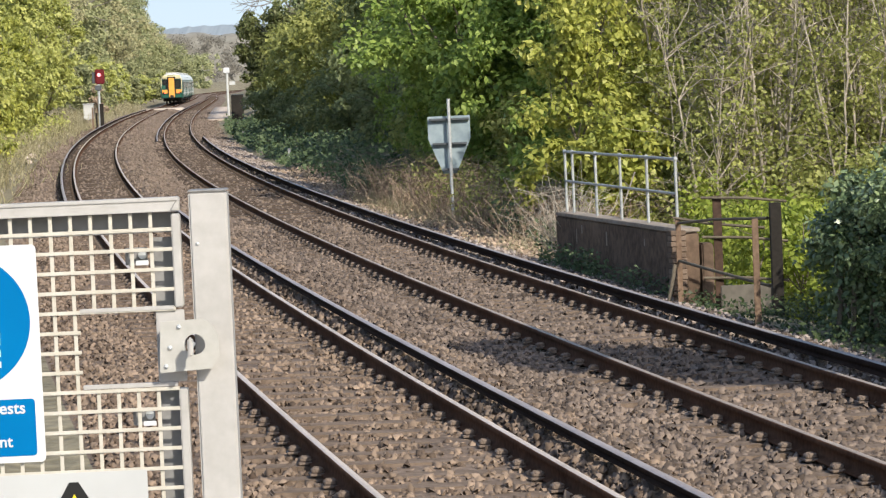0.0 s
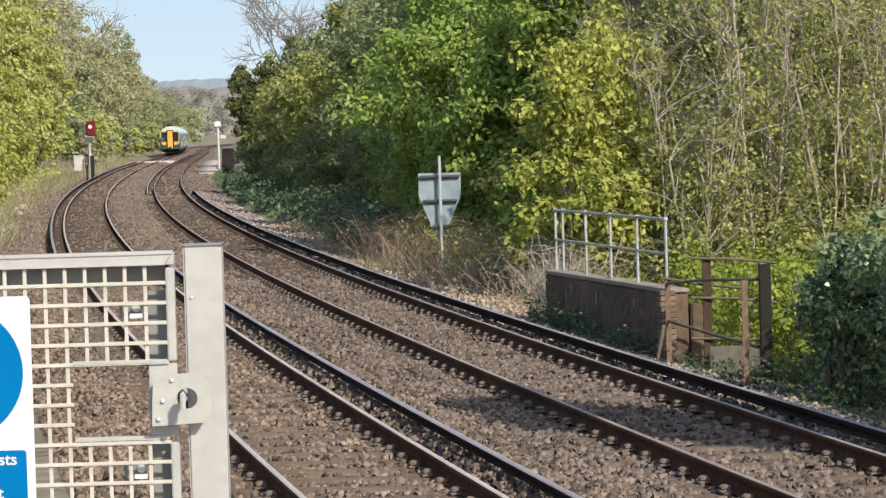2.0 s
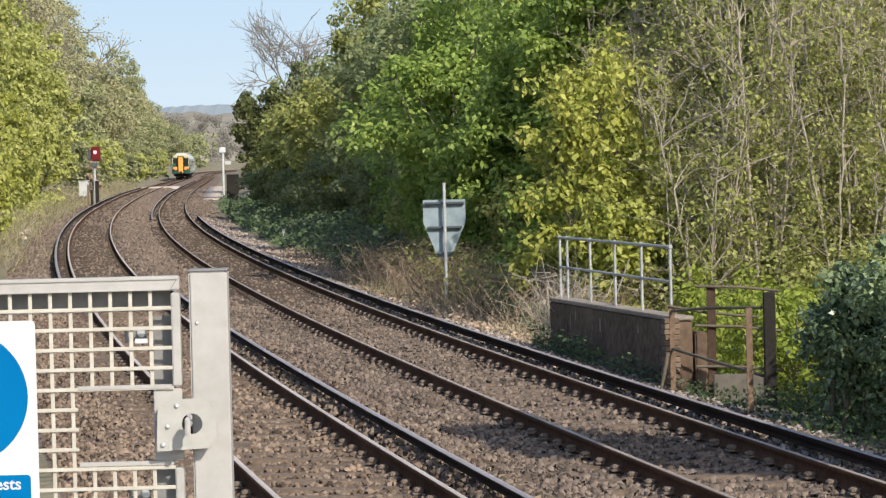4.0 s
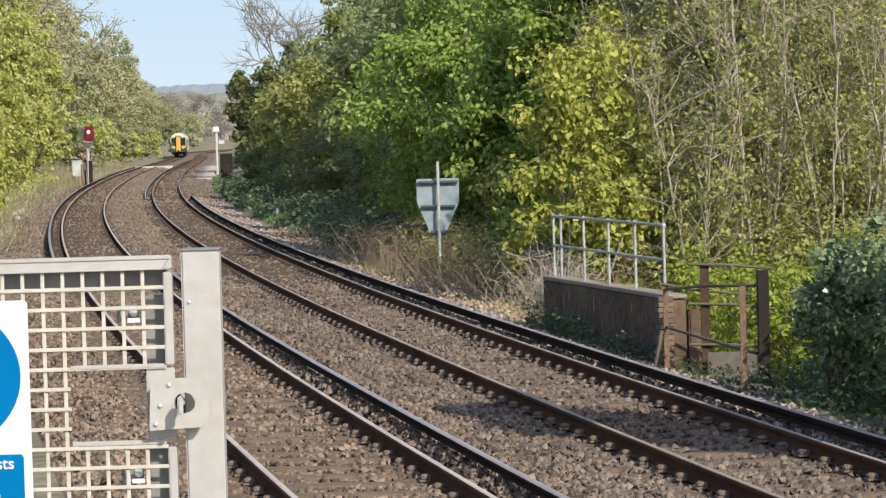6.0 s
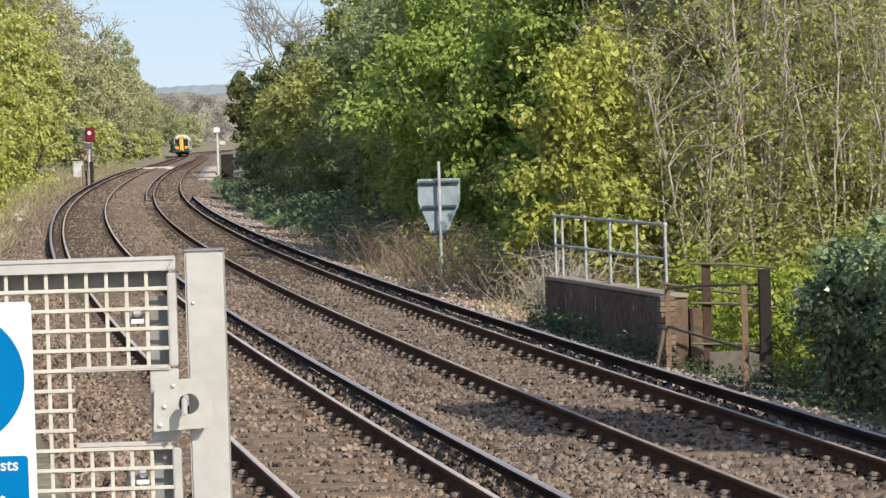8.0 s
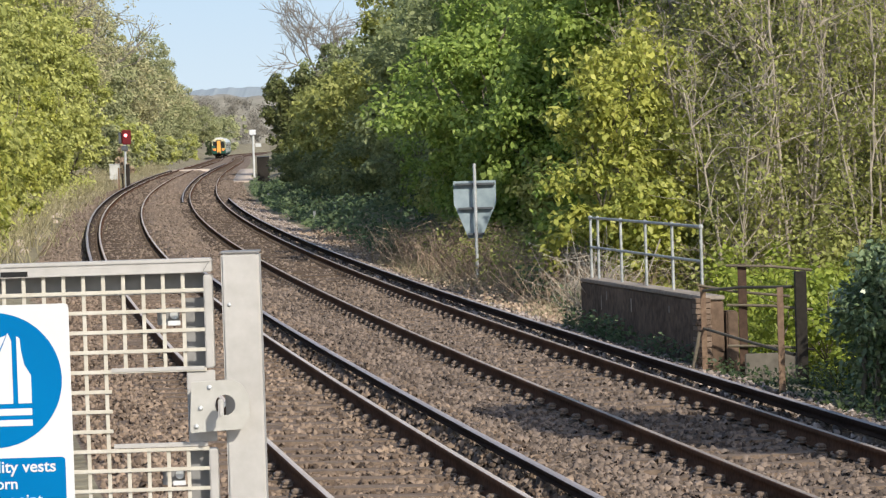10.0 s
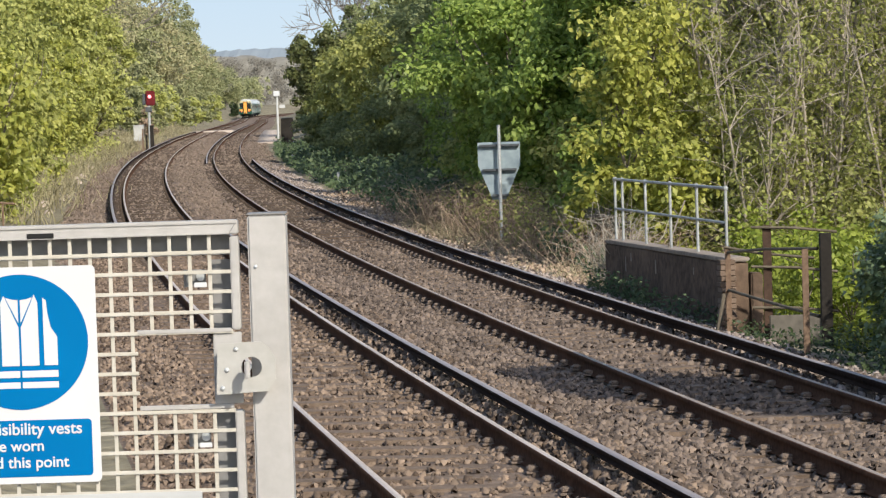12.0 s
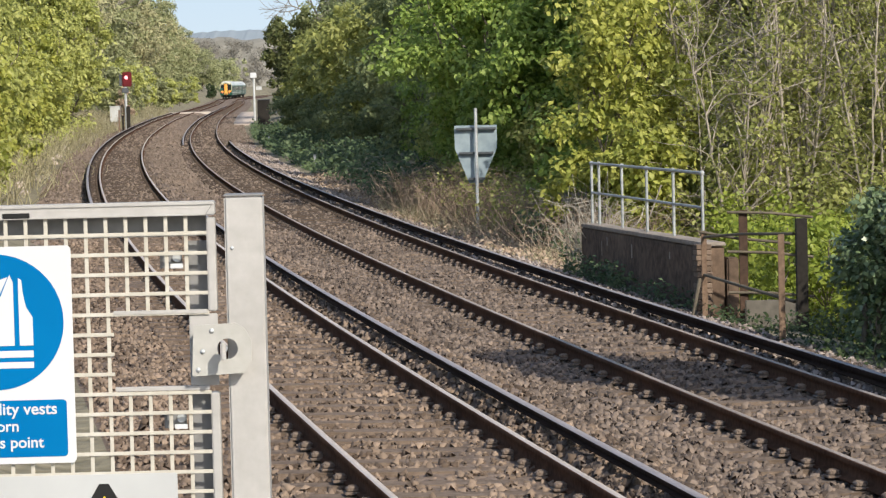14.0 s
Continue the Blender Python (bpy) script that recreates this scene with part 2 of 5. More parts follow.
def child(name, me, parent, at=(0, 0, 0), rz=0.0, label=""):
    ob = new(name, me)
    ob.parent = parent
    ob.matrix_basis = pose(*at, 0, 0, rz)
    return tagged(ob, label)


def thing(name, at, label, category, group="", kind="", rz=0.0):
    ob = new(name)
    ob.matrix_basis = pose(*at, 0, 0, rz)
    return tagged(ob, label, category, group, kind)


def from_bm(name, bm, mat, smooth=False):
    me = bpy.data.meshes.new(name)
    bmesh.ops.recalc_face_normals(bm, faces=bm.faces)
    bm.to_mesh(me)
    bm.free()
    for m in mat if isinstance(mat, (list, tuple)) else [mat]:
        me.materials.append(m)
    if smooth:
        me.shade_smooth()
    return me


def part(name, bm, mat, parent, label="", at=(0, 0, 0)):
    return child(name, from_bm(name, bm, mat), parent, at, 0.0, label)


def add_box(bm, centre, size, bevel=0.0, turn=None, seg=2):
    made = bmesh.ops.create_cube(bm, size=1.0)["verts"]
    bmesh.ops.scale(bm, vec=size, verts=made)
    if bevel:
        edges = list({e for v in made for e in v.link_edges})
        made = list({v for f in bmesh.ops.bevel(bm, geom=edges, offset=bevel, segments=seg, affect="EDGES")["faces"] for v in f.verts} | {v for v in made if v.is_valid})
        made = list({w for v in made for f in v.link_faces for w in f.verts})
    if turn is not None:
        bmesh.ops.transform(bm, matrix=turn, verts=made)
    bmesh.ops.translate(bm, vec=centre, verts=made)


def box(name, centre, size, mat, parent, bevel=0.003, label=""):
    bm = bmesh.new()
    add_box(bm, (0, 0, 0), size, bevel)
    return part(name, bm, mat, parent, label, centre)


def plate(name, outline, depth, mat, parent, at, label=""):
    """A flat piece in the xz plane: the outline pulled back along +y by depth."""
    bm = bmesh.new()
    f = bm.faces.new([bm.verts.new((x, 0, z)) for x, z in outline])
    for v in [e for e in bmesh.ops.extrude_face_region(bm, geom=[f])["geom"] if isinstance(e, bmesh.types.BMVert)]:
        v.co.y += depth
    return part(name, bm, mat, parent, label, at)


def rounded(x0, z0, x1, z1, r, n=5):
    out = []
    for cx, cz, a in ((x1 - r, z1 - r, 0), (x0 + r, z1 - r, 90), (x0 + r, z0 + r, 180), (x1 - r, z0 + r, 270)):
        out += [(cx + r * math.cos(radians(a + 90 * i / n)), cz + r * math.sin(radians(a + 90 * i / n))) for i in range(n + 1)]
    return out


def ring(cx, cz, r, n=40):
    return [(cx + r * math.cos(2 * math.pi * i / n), cz + r * math.sin(2 * math.pi * i / n)) for i in range(n)]


def tubes(runs, sides=5):
    """Tapered tubes: each run is (points, radii). Gives verts and quads."""
    verts, faces, base = [], [], 0
    ang = np.arange(sides) * 2 * np.pi / sides
    for pts, rad in runs:
        pts = np.asarray(pts, float)
        rad = np.broadcast_to(np.asarray(rad, float), (len(pts),))
        d = np.gradient(pts, axis=0)
        d /= np.maximum(np.linalg.norm(d, axis=1), 1e-9)[:, None]
        ref = np.where(np.abs(d[:, 2:3]) > 0.9, np.array([[1.0, 0, 0]]), np.array([[0, 0, 1.0]]))
        a = np.cross(d, ref)
        a /= np.linalg.norm(a, axis=1)[:, None]
        b = np.cross(d, a)
        ringv = pts[:, None] + rad[:, None, None] * (a[:, None] * np.cos(ang)[None, :, None] + b[:, None] * np.sin(ang)[None, :, None])
        verts.append(ringv.reshape(-1, 3))
        n = len(pts)
        i = np.arange(n - 1)[:, None] * sides + np.arange(sides)[None]
        j = np.arange(n - 1)[:, None] * sides + (np.arange(sides)[None] + 1) % sides
        faces.append(np.stack([i, j, j + sides, i + sides], -1).reshape(-1, 4) + base)
        if sides == 4:
            faces.append(np.array([[0, 1, 2, 3], [(n - 1) * 4 + k for k in range(4)]]) + base)
        base += n * sides
    return np.concatenate(verts), np.concatenate(faces)


def rod(name, pts, r, mat, parent, sides=10, label=""):
    v, f = tubes([(pts, r)], sides)
    return child(name, mesh_of(name, v, f, mat, smooth=True), parent, label=label)


# ---- the line of the railway ----
KNOTS = (0, 20, 40, 60, 90, 130, 180, 250, 350, 450, 560, 650, 730, 850, 1000)
SLOPES = (-0.1828, -0.1656, -0.1483, -0.1304, -0.1103, -0.0885, -0.0687, -0.0562, -0.0500, -0.0520, -0.0640, -0.0450, -0.0074, 0.0292, 0.0668)
LINE_Y = np.arange(-200.0, 1200.0, 0.5)
LINE_M = np.interp(LINE_Y, KNOTS, SLOPES)
LINE_X = np.concatenate([[0], np.cumsum((LINE_M[1:] + LINE_M[:-1]) * 0.25)])
LINE_X += 6.9484 - np.interp(0.0, LINE_Y, LINE_X)
OFF_L, OFF_R, GAUGE = -2.998, 0.752, 1.505


def fall(y):
    """The gentle fall of the line far away."""
    return -0.0012 * np.maximum(np.asarray(y, float) - 250, 0)


def beside(y, off):
    """The ground point at the distance y along the line, off metres to the right of the inner rail of the farther track."""
    y = np.asarray(y, float)
    x, m = np.interp(y, LINE_Y, LINE_X), np.interp(y, LINE_Y, LINE_M)
    k = 1 / np.sqrt(1 + m * m)
    return x + off * k, y - off * m * k


def heading(y):
    """Degrees about z that turn +y along the line."""
    return -math.degrees(math.atan(float(np.interp(y, LINE_Y, LINE_M))))


def level(y, off):
    """Height of the ground."""
    y, off = np.asarray(y, float), np.asarray(off, float)
    bed = np.interp(off, (-9e3, -60, -20, -10, -6.4, -5.6, -4.7, -2.1, -1.98, -1.5, -1.2, -0.6, 1.72, 1.86, 2.3, 2.6, 3.0, 4.4, 10, 22, 60, 9e3),
                    (7.0, 6.5, 3.6, 0.8, -0.25, -0.38, -0.195, -0.235, -0.125, -0.135, -0.27, -0.345, -0.345, -0.27, -0.27, -0.35, -0.44, -0.40, 1.4, 4.5, 7, 7))
    low = np.interp(off, (-9e3, 2.3, 2.6, 3.4, 4.2, 5.5, 9, 14, 30, 60, 9e3), (-0.27, -0.27, -0.35, -0.45, -0.55, -1.2, -1.6, -1.3, 1.5, 3, 3))
    w = np.clip((y - 46) / 14, 0, 1)
    w = w * w * (3 - 2 * w)
    near = np.where(off > 2.3, low * (1 - w) + bed * w, bed)
    flat = np.clip((y - 420) / 300, 0, 1)
    wild = np.clip((np.abs(off + 1) - 6) / 8, 0, 1) * (0.25 * np.sin(y * 0.21 + off * 0.13) + 0.18 * np.sin(y * 0.057 - off * 0.31))
    return near * (1 - flat * np.clip((np.abs(off) - 8) / 30, 0, 1) * 0.7) + wild * (1 - flat) + fall(y)


def ground_at(y, off):
    x, yy = beside(y, off)
    return float(x), float(yy), float(level(y, off))


def build_ground():
    offs = np.array([-3500, -900, -250, -90, -60, -40, -28, -20, -16, -13, -11, -9, -7.6, -6.8, -6.2, -5.8, -5.4, -5.0, -4.7, -4.2, -3.6, -2.9, -2.2, -2.08, -1.96, -1.75, -1.5, -1.2, -0.9, -0.5, 0,
                     0.5, 1.0, 1.5, 1.72, 1.86, 2.1, 2.3, 2.6, 3.0, 3.4, 3.9, 4.4, 5.0, 6, 7, 8.5, 10, 12, 14, 17, 22, 30, 45, 60, 100, 250, 900, 3500])
    ys = np.concatenate([[-900, -200, -60, -20], np.arange(0, 200, 1.5), np.arange(200, 1100, 8), [1199, 1800, 3000, 4800]])
    Y, O = np.meshgrid(ys, offs, indexing="ij")
    X = np.interp(Y, LINE_Y, LINE_X) + O
    Z = level(np.minimum(Y, 1199), O)
    rng = np.random.default_rng(3)
    Z += rng.normal(0, 0.012, Z.shape) * (np.abs(O) < 12)
    nu = len(offs)
    i = (np.arange(len(ys) - 1)[:, None] * nu + np.arange(nu - 1)[None])
    faces = np.stack([i, i + 1, i + nu + 1, i + nu], -1).reshape(-1, 4)
    mid = np.broadcast_to((offs[1:] + offs[:-1]) / 2, (len(ys) - 1, nu - 1)).ravel()
    slot = np.where((mid > -5.4) & (mid < 2.9), 0, np.where((np.abs(mid) < 60), 1, 2))
    ob = new("ground", mesh_of("ground", np.stack([X, Y, Z], -1).reshape(-1, 3), faces, [BALLAST, VERGE, PASTURE], slot, smooth=True))
    tagged(ob, "brown ballast trackbed between dry grassy verges and banks", "ground", kind="structure")


build_ground()


def stones(name, y0, y1, o0, o1, count, r0, r1, seed, label, mat=None):
    rng = np.random.default_rng(seed)
    y = y0 + (y1 - y0) * rng.random(count) ** 1.25
    o = rng.uniform(o0, o1, count)
    gap = np.abs((y - 9 + 0.325) % 0.65 - 0.325) < 0.14
    swept = ((np.minimum(np.abs(o - OFF_L), np.abs(o - OFF_R)) < 1.25) & (y > 60)) | ((np.abs(o - OFF_L) < 1.2) & (rng.random(count) < 0.85)) | ((np.abs(o - OFF_R) < 1.2) & (rng.random(count) < 0.45))
    keep = ~(gap & swept) & ~((np.abs(o - OFF_L) < 0.7) & (rng.random(count) < 0.15))
    y, o = y[keep], o[keep]
    count = len(y)
    x, yy = beside(y, o)
    z = level(y, o)
    r = rng.uniform(r0, r1, count)
    base = np.array([(1, 0, 0), (0, 1, 0), (-1, 0, 0), (0, -1, 0), (0, 0, 1), (0, 0, -1)], float)
    tri = np.array([(0, 1, 4), (1, 2, 4), (2, 3, 4), (3, 0, 4), (1, 0, 5), (2, 1, 5), (3, 2, 5), (0, 3, 5)])
    v = base[None] * r[:, None, None] * rng.uniform(0.6, 1.35, (count, 6, 1))
    q = rng.normal(size=(count, 4))
    q /= np.linalg.norm(q, axis=1)[:, None]
    w, a, b, c = q.T
    R = np.stack([np.stack([1 - 2 * (b * b + c * c), 2 * (a * b - c * w), 2 * (a * c + b * w)], -1),
                  np.stack([2 * (a * b + c * w), 1 - 2 * (a * a + c * c), 2 * (b * c - a * w)], -1),
                  np.stack([2 * (a * c - b * w), 2 * (b * c + a * w), 1 - 2 * (a * a + b * b)], -1)], 1)
    v = np.einsum("nij,nkj->nki", R, v)
    v += np.stack([x, yy, z + r * rng.uniform(-0.3, 0.85, count)], -1)[:, None]
    low = np.argsort(v[:, tri].mean(2)[:, :, 2], axis=1)[:, 3:]
    f = (tri[low] + (np.arange(count) * 6)[:, None, None]).reshape(-1, 3)
    return tagged(new(name, mesh_of(name, v.reshape(-1, 3), f, mat or STONE)), label, "ballast", kind="stuff")


# ---- tracks ----
def sweep(profile, y0, y1, off, z, step, mats, slots, name, ramp=False):
    """A bar of constant section along the line; profile is a closed outline of (across, up)."""
    ys = np.arange(y0, y1 + 0.01, step)
    x, yy = beside(ys, off)
    m = np.interp(ys, LINE_Y, LINE_M)
    k = 1 / np.sqrt(1 + m * m)
    p = np.array(profile)
    drop = np.zeros(len(ys))
    if ramp:
        drop = -0.16 * (np.clip(1 - (ys - y0) / 3, 0, 1) + np.clip(1 - (y1 - ys) / 3, 0, 1))
    V = np.stack([x[:, None] + p[None, :, 0] * k[:, None], yy[:, None] - p[None, :, 0] * (m * k)[:, None], (z + fall(ys) + drop)[:, None] + p[None, :, 1]], -1)
    n = len(p)
    i = np.arange(len(ys) - 1)[:, None] * n + np.arange(n)[None]
    j = np.arange(len(ys) - 1)[:, None] * n + (np.arange(n)[None] + 1) % n
    f = np.stack([i, i + n, j + n, j], -1).reshape(-1, 4)
    return mesh_of(name, V.reshape(-1, 3), f, mats, np.tile(slots, len(ys) - 1))


RAIL = [(-0.026, 0.0), (0.026, 0.0), (0.035, -0.012), (0.035, -0.040), (0.010, -0.052), (0.010, -0.132), (0.070, -0.147), (0.070, -0.159), (-0.070, -0.159), (-0.070, -0.147), (-0.010, -0.132), (-0.010, -0.052), (-0.035, -0.040), (-0.035, -0.012)]
RAIL_SLOTS = [0] + [1] * 13
THIRD = [(-0.036, 0.0), (0.036, 0.0), (0.040, -0.010), (0.040, -0.050), (0.016, -0.058), (0.016, -0.084), (0.056, -0.094), (0.056, -0.106), (-0.056, -0.106), (-0.056, -0.094), (-0.016, -0.084), (-0.016, -0.058), (-0.040, -0.050), (-0.040, -0.010)]
LOW_THIRD = [(a, b * 0.62) for a, b in THIRD]

bm = bmesh.new()
add_box(bm, (0, 0, -0.1), (2.5, 0.26, 0.2), 0.015)
SLEEPER_MESH = from_bm("sleeper", bm, SLEEPER)
bm = bmesh.new()
add_box(bm, (0, 0, -0.09), (2.5, 0.30, 0.2), 0.015)
FARSLEEPER_MESH = from_bm("sleeper", bm, FARSLEEPER)
bm = bmesh.new()
add_box(bm, (0, 0, 0.012), (0.10, 0.14, 0.024), 0.006, seg=1)
for dy in (-0.035, 0.035):
    add_box(bm, (0.012, dy, 0.045), (0.075, 0.032, 0.05), 0.012, seg=1)
add_box(bm, (-0.022, 0, 0.042), (0.03, 0.10, 0.036), 0.010, seg=1)
bmesh.ops.scale(bm, vec=(1.05, 1.0, 0.9), verts=bm.verts)
CLIP_MESH = from_bm("rail_clip", bm, CLIP)
bm = bmesh.new()
bmesh.ops.create_cone(bm, cap_ends=True, segments=12, radius1=0.10, radius2=0.075, depth=0.16)
bmesh.ops.create_cone(bm, cap_ends=True, segments=12, radius1=0.125, radius2=0.12, depth=0.03, matrix=Matrix.Translation((0, 0, -0.02)))
POT_MESH = from_bm("insulator", bm, POT)


def build_track(off, z, label, thirds, head, cant):
    """cant: how much lower the inner rail of the curve lies."""
    track = thing("railway_track", (0, 0, 0), label, "railway track", "tracks")
    for side in (-GAUGE / 2, GAUGE / 2):
        zr = z - cant * (side > 0)
        rail_me = sweep(RAIL, -40, 240, off + side, zr, 0.75, [head, RUST], RAIL_SLOTS, "rail")
        child("rail", rail_me, track, label="rusty rail with a worn bright head")
        child("rail", sweep(RAIL, 240, 1100, off + side, zr, 4, [head, RUST], RAIL_SLOTS, "rail"), track)
    rng = random.Random(round(off * 10))
    far_v, far_f = [], []
    cube = np.array([(sx * 1.25, sy * 0.13, sz) for sz in (-0.2, 0.0) for sx, sy in ((-1, -1), (1, -1), (1, 1), (-1, 1))])
    cube_f = np.array([(4, 5, 6, 7), (0, 1, 5, 4), (1, 2, 6, 5), (2, 3, 7, 6), (3, 0, 4, 7)])
    lean = math.degrees(math.atan(cant / GAUGE))
    for k in range(-70, 900):
        y = 9 + 0.65 * k
        x, yy = beside(y, off)
        h = heading(y)
        zz = z - cant / 2 - 0.165 + float(fall(y)) - rng.uniform(0.0, 0.02)
        if 0 <= k < 230:
            sleeper = child("sleeper", SLEEPER_MESH if k < 80 else FARSLEEPER_MESH, track)
            sleeper.matrix_basis = pose(float(x) + rng.uniform(-0.02, 0.02), float(yy), zz, 0, lean, h + rng.uniform(-0.5, 0.5))
        else:
            a = radians(h)
            R = np.array([(math.cos(a), -math.sin(a), 0), (math.sin(a), math.cos(a), 0), (0, 0, 1)])
            far_f.append(cube_f + 8 * len(far_v))
            far_v.append(cube @ R.T + np.array((x, yy, zz)))
        if 12 <= k < 180:
            for side in (-GAUGE / 2, GAUGE / 2):
                for turn, d in ((0, -0.095), (180, 0.095)):
                    cx, cy = beside(y, off + side + d)
                    if k < 86:
                        child("rail_clip", CLIP_MESH, track, (float(cx), float(cy), z - cant * (side > 0) - 0.160 + float(fall(y))), h + turn)
                    elif turn == 0:
                        far_f.append(cube_f + 8 * len(far_v))
                        far_v.append(cube * (0.04, 0.5, 0.35) + np.array((float(cx), float(cy), z - cant * (side > 0) - 0.095)))
    tagged(child("sleeper_run", mesh_of("sleeper_run", np.concatenate(far_v), np.concatenate(far_f), FARSLEEPER), track), "far dusty sleepers darkened as shadow streaks", kind="stuff")
    for o, ya, yb, lift, section in thirds:
        child("conductor_rail", sweep(section, ya, yb, o, z + lift, 0.75, [CONDUCT, DARKRAIL], RAIL_SLOTS, "conductor_rail", ramp=True), track, label="dark conductor rail raised on insulators")
        y = ya + 1.0
        while y < min(yb, 200):
            x, yy = beside(y, o)
            child("insulator", POT_MESH, track, (float(x), float(yy), z + lift + section[8][1] - 0.077))
            y += 4.2
    return track


build_track(OFF_L, 0.0, "curving railway track with rusty rails and dusty sleepers in ballast", ((-1.88, -40, 70, 0.035, LOW_THIRD), (-4.13, 58, 300, 0.076, THIRD)), HEAD, 0.045)
build_track(OFF_R, -0.14, "farther curving railway track with rusty rails in brown ballast", ((1.93, -40, 150, 0.062, THIRD), (-0.38, 150, 420, 0.03, THIRD)), DULLHEAD, 0.0)
stones("ballast_stones", 15.5, 62, -5.3, -1.95, 31000, 0.020, 0.045, 11, "loose brown ballast stones")
stones("ballast_stones", 15.5, 62, -2.15, 2.9, 46000, 0.021, 0.049, 14, "loose grey and brown ballast stones", GREYSTONE)
stones("ballast_stones", 15.5, 60, -2.12, -1.25, 7000, 0.022, 0.05, 15, "loose pale ballast stones heaped under the conductor rail", STONE)
stones("ballast_stones", 15.5, 75, 1.8, 3.0, 9000, 0.024, 0.055, 16, "pale grey stones on the ballast shoulder", SHOULDER)
stones("ballast_stones", 75, 150, 2.1, 3.3, 5000, 0.03, 0.07, 17, "pale grey stones on the farther ballast shoulder", SHOULDER)
stones("ballast_stones", 58, 140, -5.5, 3.2, 26000, 0.028, 0.058, 12, "loose brown ballast stones farther along", FARSTONE)
stones("ballast_stones", 135, 300, -5.6, 3.4, 12000, 0.04, 0.085, 13, "brown ballast in the distance", FARSTONE)


# ---- plants ----
def unit(v):
    return v / np.maximum(np.linalg.norm(v, axis=-1, keepdims=True), 1e-9)


def leaf_mesh(name, c, nrm, size, mat, rng, droop=0.5, slim=0.33):
    """One small folded leaf (two triangles) at each point."""
    n = len(c)
    a = rng.normal(size=(n, 3)) + np.array((0, 0, -droop * 2))
    nrm = unit(nrm)
    a = unit(a - nrm * (a * nrm).sum(1, keepdims=True))
    b = np.cross(nrm, a)
    s = np.asarray(size).reshape(-1, 1) * rng.uniform(0.65, 1.3, (n, 1))
    v = np.stack([c - a * s * 0.5, c + b * s * slim + nrm * s * 0.1, c + a * s * 0.55, c - b * s * slim + nrm * s * 0.1], 1)
    f = np.arange(4 * n).reshape(n, 4)
    return mesh_of(name, v.reshape(-1, 3), f, mat)


def clump_points(centres, radii, per, rng, flat=0.75):
    n = len(centres)
    d = unit(rng.normal(size=(n, per, 3)))
    r = rng.random((n, per, 1)) ** 0.45
    off = d * r * np.asarray(radii).reshape(-1, 1, 1) * np.array((1, 1, flat))
    p = centres[:, None] + off
    nrm = d * 0.55 + np.array((0.1, -0.15, 0.6)) + rng.normal(size=d.shape) * 0.45
    return p.reshape(-1, 3), nrm.reshape(-1, 3)


def limb(a, b, rng, n=6, bend=0.12):
    t = np.linspace(0, 1, n)[:, None]
    a, b = np.asarray(a, float), np.asarray(b, float)
    side = rng.normal(size=3) * np.linalg.norm(b - a) * bend
    side[2] = abs(side[2])
    return a + (b - a) * t + side * np.sin(np.pi * t) + rng.normal(size=(n, 3)) * np.linalg.norm(b - a) * 0.012 * (t > 0)


def plant(kind, at, h, spread, low, clumps, clump_r, per, leaf, leaf_mat, seed, label, category="tree", trunk=0.12, bark=None, limbs=14, group="", droop=0.5, flat=0.75, stems=1, deep=0.35, hug=1.0):
    """A tree or shrub: tapered trunk and limbs, and a crown of leaf clumps between low*h and h."""
    rng = np.random.default_rng(seed)
    ob = thing(kind, at, label, category, group)
    d = unit(rng.normal(size=(clumps, 3)))
    rad = deep + (1 - deep) * rng.random((clumps, 1)) ** 0.6
    mid, half = h * (1 + low) / 2, h * (1 - low) / 2
    wob = 1 + 0.22 * np.sin(d[:, :1] * 3.1 + seed) + 0.18 * np.sin(d[:, 2:] * 5.3 + seed * 1.7)
    c = d * rad * wob * np.array((spread, spread, half)) + np.array((0, 0, mid))
    c[:, 2] = np.maximum(c[:, 2], 0.12)
    p, nrm = clump_points(c, clump_r * rng.uniform(0.55, 1.3, clumps), per, rng, flat)
    p[:, 2] = np.maximum(p[:, 2], 0.03)
    runs = []
    for s in range(stems):
        foot = np.array((rng.normal() * 0.25 * (stems > 1), rng.normal() * 0.25 * (stems > 1), -0.4))
        top = np.array((rng.normal() * 0.12 * h * (0.3 + (stems > 1)), rng.normal() * 0.1 * h, h * rng.uniform(0.75, 0.92)))
        spine = limb(foot, top, rng, 9, 0.05)
        runs.append((spine, np.linspace(trunk, trunk * 0.25, 9)))
        for k in rng.choice(clumps, min(limbs // stems, clumps), replace=False):
            i = int(np.clip((c[k, 2] / h) * 8 - rng.uniform(0.5, 2.5), 1, 7))
            runs.append((limb(spine[i], c[k], rng), np.linspace(trunk * 0.4, trunk * 0.08, 6)))
    v, f = tubes(runs, 5)
    child("trunk", mesh_of("trunk", v, f, bark or BARK, smooth=True), ob)
    child("crown", leaf_mesh("crown", p, nrm, leaf, leaf_mat, rng, droop), ob)
    return ob


def fork(runs, a, d, length, r, level_n, rng, tips, spread=0.5, kids=3):
    n = 5
    pts = [np.asarray(a, float)]
    d = np.asarray(d, float)
    for i in range(n - 1):
        d = unit(d + rng.normal(size=3) * 0.11 + np.array((0, 0, 0.05)))
        pts.append(pts[-1] + d * length / (n - 1))
    runs.append((np.array(pts), np.linspace(r, r * 0.6, n)))
    if level_n == 0:
        tips.append(pts[-1])
        return
    for k in range(kids):
        at = pts[int(rng.integers(2, n))] if k else pts[-1]
        fork(runs, at, unit(d + rng.normal(size=3) * spread), length * rng.uniform(0.6, 0.82), r * 0.66, level_n - 1, rng, tips, spread, kids)


